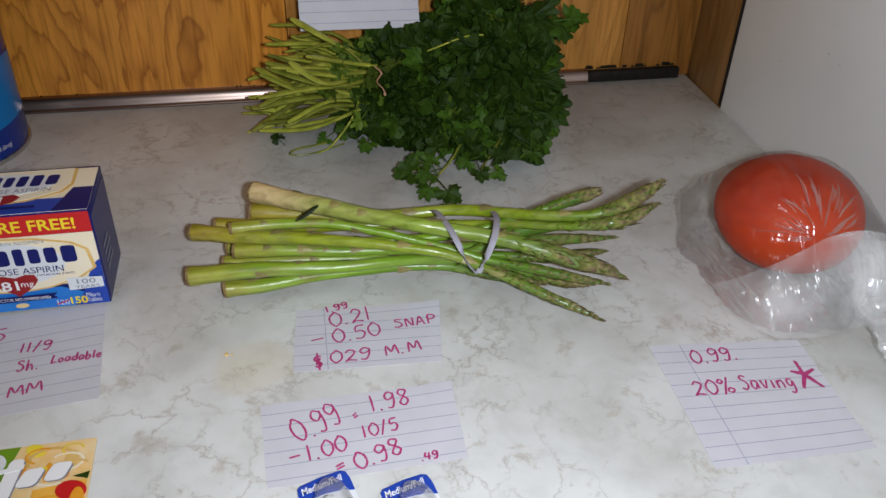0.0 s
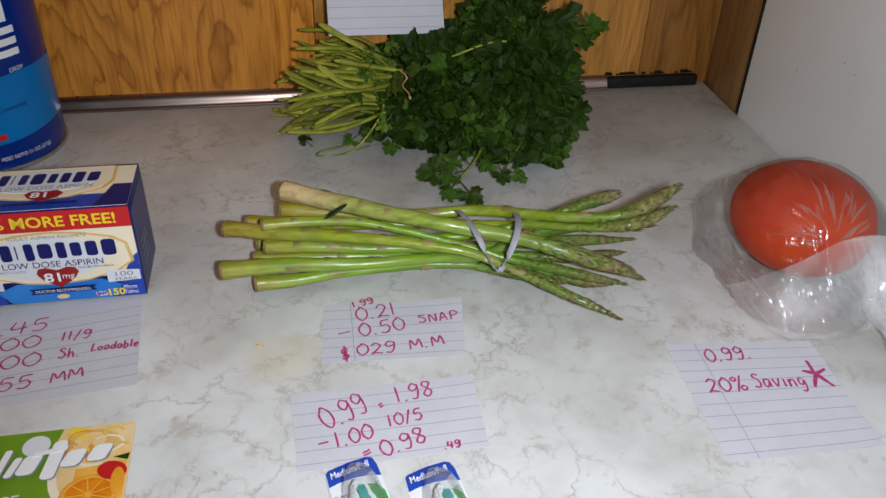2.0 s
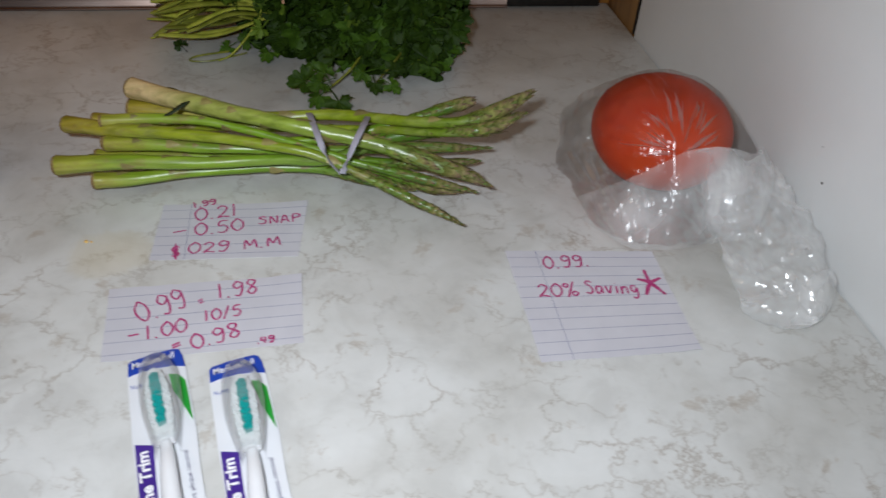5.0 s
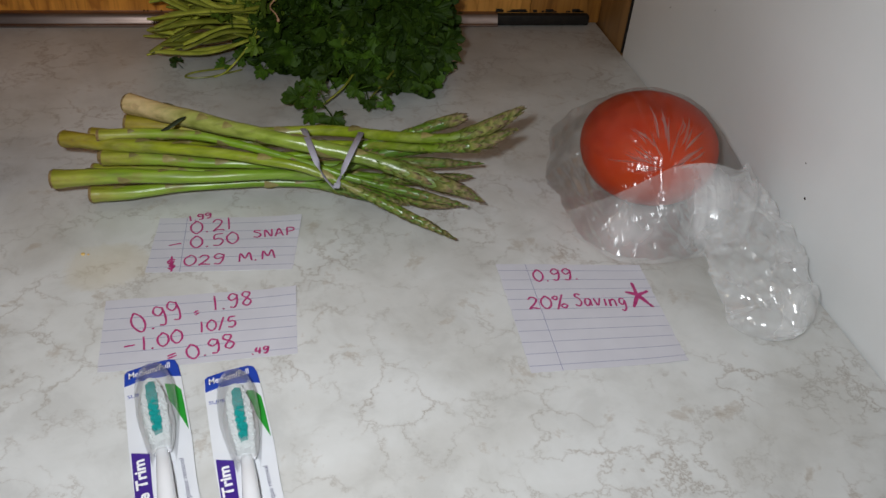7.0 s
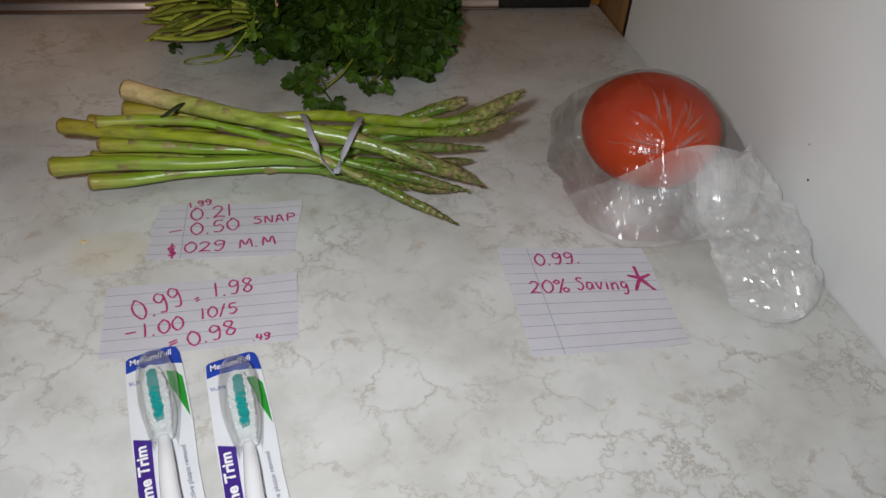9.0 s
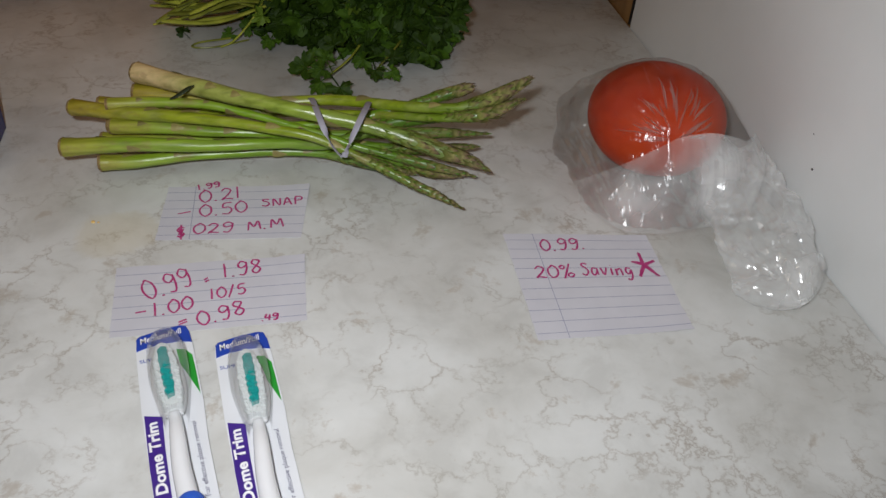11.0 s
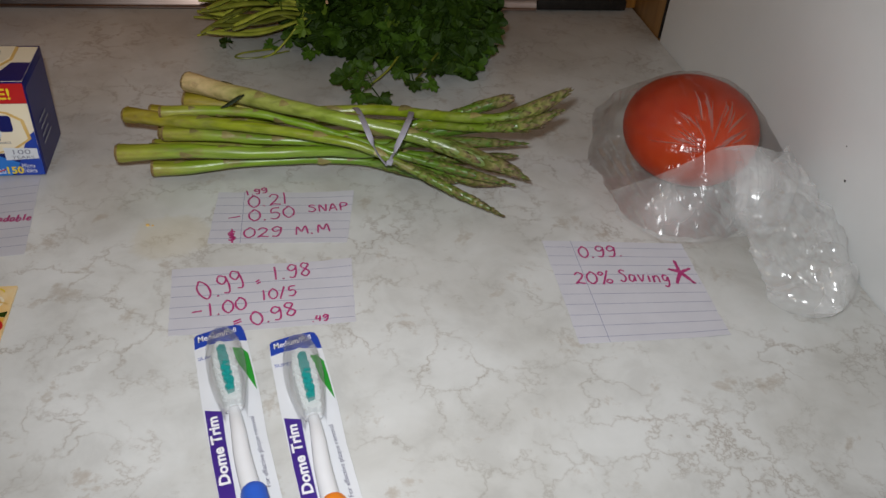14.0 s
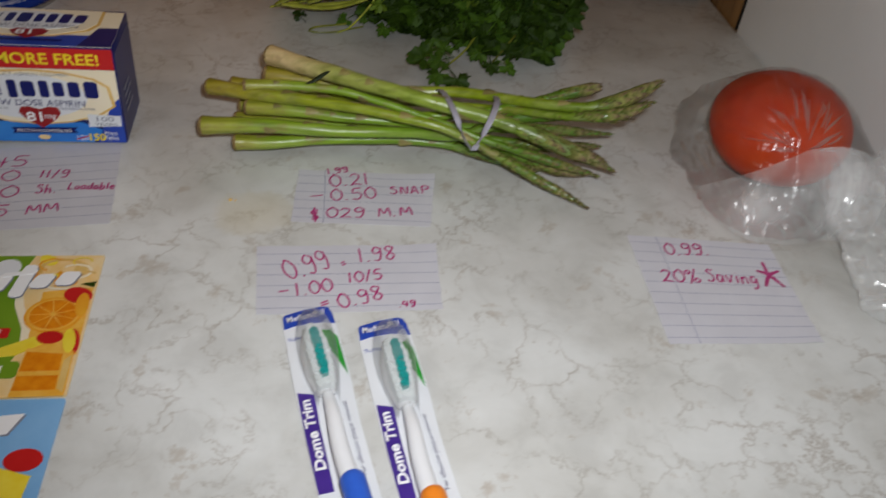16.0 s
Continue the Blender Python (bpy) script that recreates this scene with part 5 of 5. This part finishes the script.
for k in range(9):
    x, y = rnd.uniform(-0.029, -0.006), rnd.uniform(-0.021, -0.003)
    part("splash_print", plate(oval(x, y, rnd.uniform(0.002, 0.005), rnd.uniform(0.0015, 0.003), 16, tilt=rnd.uniform(0, 3)), 0.0004 + 0.0001 * k, 0.0002), rnd.choice((LEMON, CREAM, PEEL, GOLD)), balm)
part("ice_print", plate(oval(-0.0385, -0.0085, 0.0055, 0.0055), 0.0005, 0.0002), CARD, balm)
for k, (x, y, r, a0, a1) in enumerate(((-0.016, -0.010, 0.0095, 0.3, 3.6), (-0.010, -0.012, 0.0070, -1.2, 2.4), (-0.020, -0.0075, 0.0060, 1.0, 4.4), (-0.006, -0.016, 0.0060, 0.6, 3.4), (-0.014, -0.018, 0.0085, 2.2, 5.2), (-0.008, -0.006, 0.0042, 0.0, 3.9))):
    strip = oval(x, y, r, r * 0.7, 22, a0, a1) + oval(x, y, r * 0.84, r * 0.56, 22, a0, a1)[::-1]
    part("splash_print", plate(strip, 0.0011 + 0.0001 * k, 0.0001), (GOLD, CREAM, PEEL, GOLD, CREAM, LEMON)[k], balm)
part("juice_print", plate([(-0.0205, -0.0240), (-0.0010, -0.0215), (-0.0006, -0.0600), (-0.0195, -0.0600), (-0.0205, -0.0480)], 0.0005, 0.0001), FLESH_PALE, balm, "amber juice")
fruit_slice(balm, -0.0135, -0.0380, 0.0112, 0.0008)
part("mango_print", plate(oval(-0.0060, -0.0270, 0.0060, 0.0046, tilt=-0.4), 0.0013, 0.0002), RED, balm, "red mango")
part("mango_print", plate(oval(-0.0032, -0.0330, 0.0027, 0.0070, tilt=0.05), 0.0015, 0.0002), PEEL, balm)
part("leaf_print", plate([(-0.006, -0.0205), (0.0, -0.0190), (-0.0005, -0.0225)], 0.0017, 0.0002), LEAF, balm)
for x, w, h, y in ((-0.0700, 0.0090, 0.0150, -0.0275), (-0.0590, 0.0028, 0.0150, -0.0260), (-0.0545, 0.0030, 0.0100, -0.0255), (-0.0505, 0.0070, 0.0100, -0.0250),
                   (-0.0405, 0.0055, 0.0200, -0.0285), (-0.0340, 0.0075, 0.0085, -0.0230), (-0.0240, 0.0075, 0.0085, -0.0215)):
    x += 0.0068
    pts = [(px + 0.003 * (py - y) / h, py) for px, py in rect(x, y, x + w, y + h, min(w * 0.35, 0.002), 3)]
    part("logo_bar", plate([(px + 0.0006, py - 0.0006) for px, py in pts], 0.0019, 0.0001), GREY_INK, balm)
    part("logo_bar", plate(pts, 0.0021, 0.0002), WHITE_INK, balm, "white logo shape")
part("logo_bar", plate([(-0.0384, -0.0165), (-0.0252, -0.0140), (-0.0250, -0.0118), (-0.0380, -0.0140)], 0.0023, 0.0002), WHITE_INK, balm)
lettering("ORANGE", 0.027, 0.0046, WHITE_INK, balm, pose(-0.053, -0.0390, 0.0006, 0, 0, 3), shear=0.1)
part("tag_print", plate(rect(-0.0440, -0.0505, -0.0280, -0.0450, 0.0008), 0.0006, 0.0002), RED, balm, "red tag")
lettering("NEW!", 0.0100, 0.0026, WHITE_INK, balm, pose(-0.036, -0.0490, 0.0009), shear=0.2)
part("stroke_print", plate([(-0.0440, -0.0590), (-0.0300, -0.0560), (-0.0180, -0.0500), (-0.0140, -0.0540), (-0.0230, -0.0600), (-0.0400, -0.0620)], 0.0006, 0.0002), LEMON, balm)
part("band_print", plate(rect(-0.0700, -0.0715, -0.0200, -0.0630, 0.002), 0.0006, 0.0002), LIME, balm)
part("small_print", plate(rect(-0.0680, -0.0690, -0.0260, -0.0655), 0.0009, 0.0002), WHITE_INK, balm)
part("jelly_print", plate([(-0.0200, -0.0815), (-0.0005, -0.0815), (-0.0012, -0.0590), (-0.0190, -0.0570)], 0.0013, 0.0001), FLESH_PALE, balm, "orange jelly cube")
part("jelly_print", plate([(-0.0190, -0.0690), (-0.0048, -0.0690), (-0.0050, -0.0605), (-0.0185, -0.0590)], 0.0015, 0.0001), FLESH, balm)
part("jelly_print", plate([(-0.0195, -0.0785), (-0.0042, -0.0785), (-0.0045, -0.0715), (-0.0192, -0.0715)], 0.0015, 0.0001), FLESH, balm)
part("jelly_print", plate([(-0.0038, -0.0780), (-0.0012, -0.0800), (-0.0016, -0.0610), (-0.0040, -0.0640)], 0.0015, 0.0001), GOLD, balm)
part("fruit_print", plate(oval(-0.0120, -0.0510, 0.0050, 0.0034), 0.0010, 0.0002), RED, balm)
part("fruit_print", plate(oval(-0.0030, -0.0535, 0.0026, 0.0070, tilt=0.15), 0.0010, 0.0001), RED, balm)
part("fruit_print", plate(oval(-0.0042, -0.0535, 0.0024, 0.0066, tilt=0.15), 0.0016, 0.0001), LEMON, balm)
part("fruit_print", plate(oval(-0.0420, -0.0770, 0.0240, 0.0045), 0.0005, 0.0002), PEACH, balm)

berry = thing("lip_balm_card", "pale blue berry lip balm card lying on the countertop", "card", pose(-0.1488, 0.2300, 0.0006, 0, 0, 1.0), "lip balm cards")
part("card", plate(rect(-0.072, -0.0825, 0, 0, 0.001), 0.0, 0.0008), PALE_BLUE, berry)
for x, w, h, y in ((-0.0420, 0.0055, 0.0180, -0.0230), (-0.0350, 0.0075, 0.0090, -0.0180), (-0.0245, 0.0080, 0.0090, -0.0170)):
    pts = [(x, y), (x + w, y + 0.0008), (x + w + 0.004, y + h + 0.0008), (x + 0.004, y + h)]
    part("logo_bar", plate([(px + 0.0006, py - 0.0006) for px, py in pts], 0.0004, 0.0001), GREY_INK, berry)
    part("logo_bar", plate(pts, 0.0007, 0.0002), WHITE_INK, berry, "white logo shape")
part("fruit_print", plate([(-0.040, -0.029), (-0.028, -0.026), (-0.0040, -0.034), (-0.0065, -0.058), (-0.020, -0.062), (-0.042, -0.056)], 0.0004, 0.0002), LEMON, berry, "yellow lemon shape")
part("fruit_print", plate(oval(-0.0280, -0.0440, 0.0105, 0.0120), 0.0006, 0.0002), DEEP_RED, berry, "dark red berry")
part("fruit_print", plate(oval(-0.0080, -0.0275, 0.0065, 0.0048), 0.0007, 0.0002), RED, berry)
part("fruit_print", plate(oval(-0.0140, -0.0640, 0.0090, 0.0050), 0.0008, 0.0002), RED, berry)


# ---------- bunch of cilantro ----------
def leaf_mesh(seed, size, mat):
    """A flat lobed leaf with scalloped edges, cupped, stalk at the origin, growing along +y."""
    rnd = random.Random(seed)
    bm = bmesh.new()
    hub = bm.verts.new((0, size * 0.30, 0))
    ring = []
    n = 56
    for k in range(n):
        a = -2.45 + 4.9 * k / (n - 1)
        lobe = 0.60 + 0.42 * abs(math.cos(a * 1.55)) ** 0.6
        teeth = 0.78 + 0.26 * abs(math.sin(a * 5.6 + 0.4)) ** 0.8
        r = size * 0.66 * lobe * teeth * rnd.uniform(0.93, 1.05) * (1.06 - 0.09 * abs(a))
        x, y = r * math.sin(a), size * 0.30 + r * math.cos(a)
        ring.append((x, y))
    warp = (rnd.uniform(-0.9, 0.9), rnd.uniform(-0.6, 0.6), rnd.uniform(4, 9))

    def up(x, y):
        u, v = x / size, y / size
        return size * (warp[0] * u * u + warp[1] * (v - 0.4) ** 2 + 0.085 * math.sin(warp[2] * u + 9 * v))
    hub.co.z = up(0, size * 0.3)
    inner = [bm.verts.new((x * 0.55, size * 0.3 + (y - size * 0.3) * 0.55, up(x * 0.55, size * 0.3 + (y - size * 0.3) * 0.55) + 0.02 * size * (k % 5 == 0))) for k, (x, y) in enumerate(ring)]
    outer = [bm.verts.new((x, y, up(x, y))) for x, y in ring]
    for k in range(n - 1):
        bm.faces.new((hub, inner[k + 1], inner[k]))
        bm.faces.new((inner[k], inner[k + 1], outer[k + 1], outer[k]))
    # leaf stalk
    sweep(bm, [Vector((0, -size * 0.55, -size * 0.10)), Vector((0, -size * 0.1, -0.02 * size)), Vector((0, size * 0.32, up(0, size * 0.3) - 0.0003))], lambda t: 0.0006, 4)
    return finish(bm, "leaf", mat)


LEAVES = [leaf_mesh(k, 0.0168 + 0.0026 * (k % 4), LEAF) for k in range(8)] + [leaf_mesh(20 + k, 0.0150, LEAF_PALE) for k in range(3)]
herb = thing("cilantro_bunch", "bunch of fresh green cilantro with yellow-green stems, lying on the countertop", "cilantro", pose(0.045, 0.582, 0.0))
rnd = random.Random(11)


def leaf_pose(p, facing, rnd, scale):
    q = facing.to_track_quat("Z", "Y").to_matrix().to_4x4()
    return Matrix.Translation(p) @ q @ pose(0, 0, 0, 0, 0, rnd.uniform(0, 360)) @ pose(0, 0, 0, rnd.uniform(-48, 48), rnd.uniform(-48, 48), 0) @ Matrix.Scale(scale, 4)


def mound(rnd, shell):
    """A place in the leafy mound, and the way out of it."""
    while True:
        x, y, z = rnd.uniform(-1, 1), rnd.uniform(-1, 1), rnd.uniform(0.0, 1)
        d = abs(x) ** 2.7 + abs(y) ** 2.7 + z ** 2.7
        if (0.62 if shell else 0.05) < d < 1:
            break
    px = -0.003 + 0.067 * x
    near = -0.010 - 0.0540 * min(1, max(0, (x + 1.0) / 1.6)) - 0.008 * noise.noise(Vector((x * 3.2, 1.7, 0.3)))
    far = 0.040
    rise = min(1, max(0, (x + 0.10) / 0.45))
    top = 0.066 + 0.032 * rise * rise * (3 - 2 * rise) + 0.006 * noise.noise(Vector((x * 4.1, 8.0, y)))
    return Vector((px + 0.004 * noise.noise(Vector((y * 5, z * 5, 3.0))), (near + far) / 2 + (far - near) / 2 * y, 0.005 + (top - 0.009) * z)), Vector((x * 0.5, y - 0.25, z * 1.1 + 0.45)).normalized()


for k in range(290):
    p, out = mound(rnd, True)
    while p.y > 0.02 or (p.y > -0.01 and p.z < 0.03):
        p, out = mound(rnd, True)
    ob = new("leaf", LEAVES[rnd.randrange(8) if rnd.random() < 0.80 else 8 + rnd.randrange(3)])
    ob.parent = herb
    ob.matrix_basis = leaf_pose(p, (out + Vector((0, -0.35, 0.2))).normalized(), rnd, rnd.uniform(0.8, 1.15))
# the rest of the foliage
bm = bmesh.new()
src = [[(v.co.copy()) for v in me.vertices] for me in LEAVES[:8]]
tri = [[tuple(p.vertices) for p in me.polygons] for me in LEAVES[:8]]
vs, fs = [], []
for k in range(1900):
    p, out = mound(rnd, k % 3 == 0)
    j = rnd.randrange(8)
    m = leaf_pose(p, out, rnd, rnd.uniform(0.8, 1.15))
    base = len(vs)
    vs += [tuple(m @ c) for c in src[j]]
    fs += [tuple(base + i for i in f) for f in tri[j]]
bm.free()
vs = [(x, min(y, 0.055), max(z, 0.0015)) for x, y, z in vs]
me = bpy.data.meshes.new("foliage")
me.from_pydata(vs, [], fs)
me.materials.append(LEAF)
ob = new("foliage", me)
ob.parent = herb
tagged(ob, "dense dark green leaves", kind="stuff")
# stems fanning out to their cut ends
for k in range(78):
    f, g = rnd.random(), rnd.random()
    end = Vector((rnd.uniform(-0.074, -0.045), -0.016 + 0.030 * g, 0.016 + 0.034 * f))
    a = Vector((-0.146 + 0.022 * f + rnd.uniform(0, 0.030), -0.032 + 0.062 * g + rnd.uniform(-0.010, 0.010), 0.0035 + 0.064 * f + rnd.uniform(-0.006, 0.010)))
    a.z = max(a.z, 0.003)
    mid = a.lerp(end, 0.5) + Vector((0, rnd.uniform(-0.014, 0.012), rnd.uniform(-0.007, 0.011)))
    bm = bmesh.new()
    r = rnd.uniform(0.0016, 0.0034)
    sweep(bm, smooth_line([a, mid, end], 5), lambda t: r * (1.15 - 0.4 * t) * (0.55 if t == 0 else 1), 7, True, 0.55)
    part("stem", bm, STEM, herb)
for k in range(30):
    ob = new("leaf", LEAVES[8 + rnd.randrange(3)])
    ob.parent = herb
    ob.matrix_basis = leaf_pose(Vector((rnd.uniform(-0.088, -0.048), rnd.uniform(-0.034, 0.0), rnd.uniform(0.022, 0.066))), Vector((rnd.uniform(-0.4, 0.4), -0.7, 0.6)).normalized(), rnd, rnd.uniform(0.6, 1.0))
for pts in ([(-0.088, -0.024, 0.0020), (-0.108, -0.030, 0.0016), (-0.112, -0.037, 0.0016), (-0.098, -0.037, 0.0016), (-0.076, -0.026, 0.0018)],
            [(-0.060, -0.004, 0.040), (-0.068, -0.022, 0.022), (-0.084, -0.034, 0.006), (-0.094, -0.038, 0.0018)],
            [(0.002, -0.045, 0.014), (-0.010, -0.068, 0.009), (-0.028, -0.092, 0.006)],
            [(0.028, -0.050, 0.016), (0.016, -0.066, 0.010), (0.006, -0.082, 0.008)],
            [(0.030, -0.034, 0.074), (0.006, -0.036, 0.078), (-0.022, -0.034, 0.068)], [(0.030, -0.034, 0.074), (0.038, -0.040, 0.068), (0.044, -0.042, 0.060)]):
    bm = bmesh.new()
    sweep(bm, smooth_line(pts, 6), lambda t: 0.0008 * (1.1 - 0.3 * t), 7, True, 0.8)
    part("stem", bm, STEM, herb, "loose pale green stem")
# loose leaves on the countertop
for x, y, z, a, s in ((-0.118, -0.020, -0.002, 40, 0.5), (-0.086, -0.020, 0.0, 120, 0.55), (-0.072, -0.026, 0.004, 60, 0.8), (-0.060, -0.036, 0.004, 160, 0.9), (-0.042, -0.088, 0.006, 80, 0.95), (-0.033, -0.099, 0.005, 150, 0.9), (-0.022, -0.103, 0.004, 200, 0.9), (-0.028, -0.088, 0.009, 30, 0.85), (-0.037, -0.079, 0.008, 60, .8), (-0.030, -0.094, 0.010, 110, .7),
                      (0.004, -0.086, 0.006, 190, 0.85), (0.012, -0.089, 0.006, 230, 0.8), (0.013, -0.079, 0.008, -80, 0.8), (0.001, -0.079, 0.009, 100, 0.75),
                      (-0.018, -0.072, 0.011, 20, 0.8), (-0.008, -0.062, 0.016, 10, 1.0), (0.008, -0.060, 0.018, -30, 1.0), (0.022, -0.060, 0.016, -60, 1.0), (0.040, -0.072, 0.010, 200, 1.0),
                      (0.078, -0.004, 0.066, -80, 0.9), (0.074, -0.010, 0.072, -100, 1.0), (0.070, -0.006, 0.062, -60, 1.1)):
    ob = new("leaf", LEAVES[int(abs(x) * 1000) % 8])
    ob.parent = herb
    ob.matrix_basis = pose((-0.0265 + 0.65 * (x + 0.030) if x < -0.01 else x) if y < -0.07 else x, y + 0.002, z + 0.004, 32, rnd.uniform(-10, 10), 0) @ pose(0, 0, 0, rnd.uniform(-18, 18), rnd.uniform(-18, 18), a) @ Matrix.Scale(s * 0.8, 4)
bm = bmesh.new()
sweep(bm, smooth_line([(-0.056, -0.038, 0.061), (-0.052, -0.040, 0.057), (-0.055, -0.041, 0.052), (-0.051, -0.042, 0.047), (-0.050, -0.043, 0.043)], 6), lambda t: 0.0008, 6, True, 0.5)
tie = thing("twist_tie", "tan paper twist tie round the cilantro stems", "twist tie", pose(0.045, 0.582, 0.0))
part("tie", bm, TWIST, tie)


# ---------- crumbs and a withered leaf ----------
bm = bmesh.new()
sweep(bm, smooth_line([(0, 0, 0), (0.004, 0.0015, 0.0012), (0.009, 0.0045, 0.0035), (0.012, 0.007, 0.0040)], 5), lambda t: 0.0012 * (0.35 + math.sin(math.pi * t)), 6, True, 0.5)
wilt = thing("leaf_scrap", "small withered dark green leaf lying on the asparagus", "leaf", pose(-0.0655, 0.4065, 0.0385))
part("blade", bm, LEAF_DRY, wilt)
for x, y, r in ((-0.1014, 0.3556, 0.0010), (-0.0990, 0.3553, 0.0006)):
    bm = bmesh.new()
    bmesh.ops.create_icosphere(bm, subdivisions=2, radius=r)
    for v in bm.verts:
        v.co *= 1 + 0.35 * noise.noise(v.co * 900)
        v.co.z *= 0.5
    part("grain", bm, GOLD, thing("crumb", "tiny orange-brown crumb on the countertop", "crumb", pose(x, y, r * 0.4), "crumbs"))
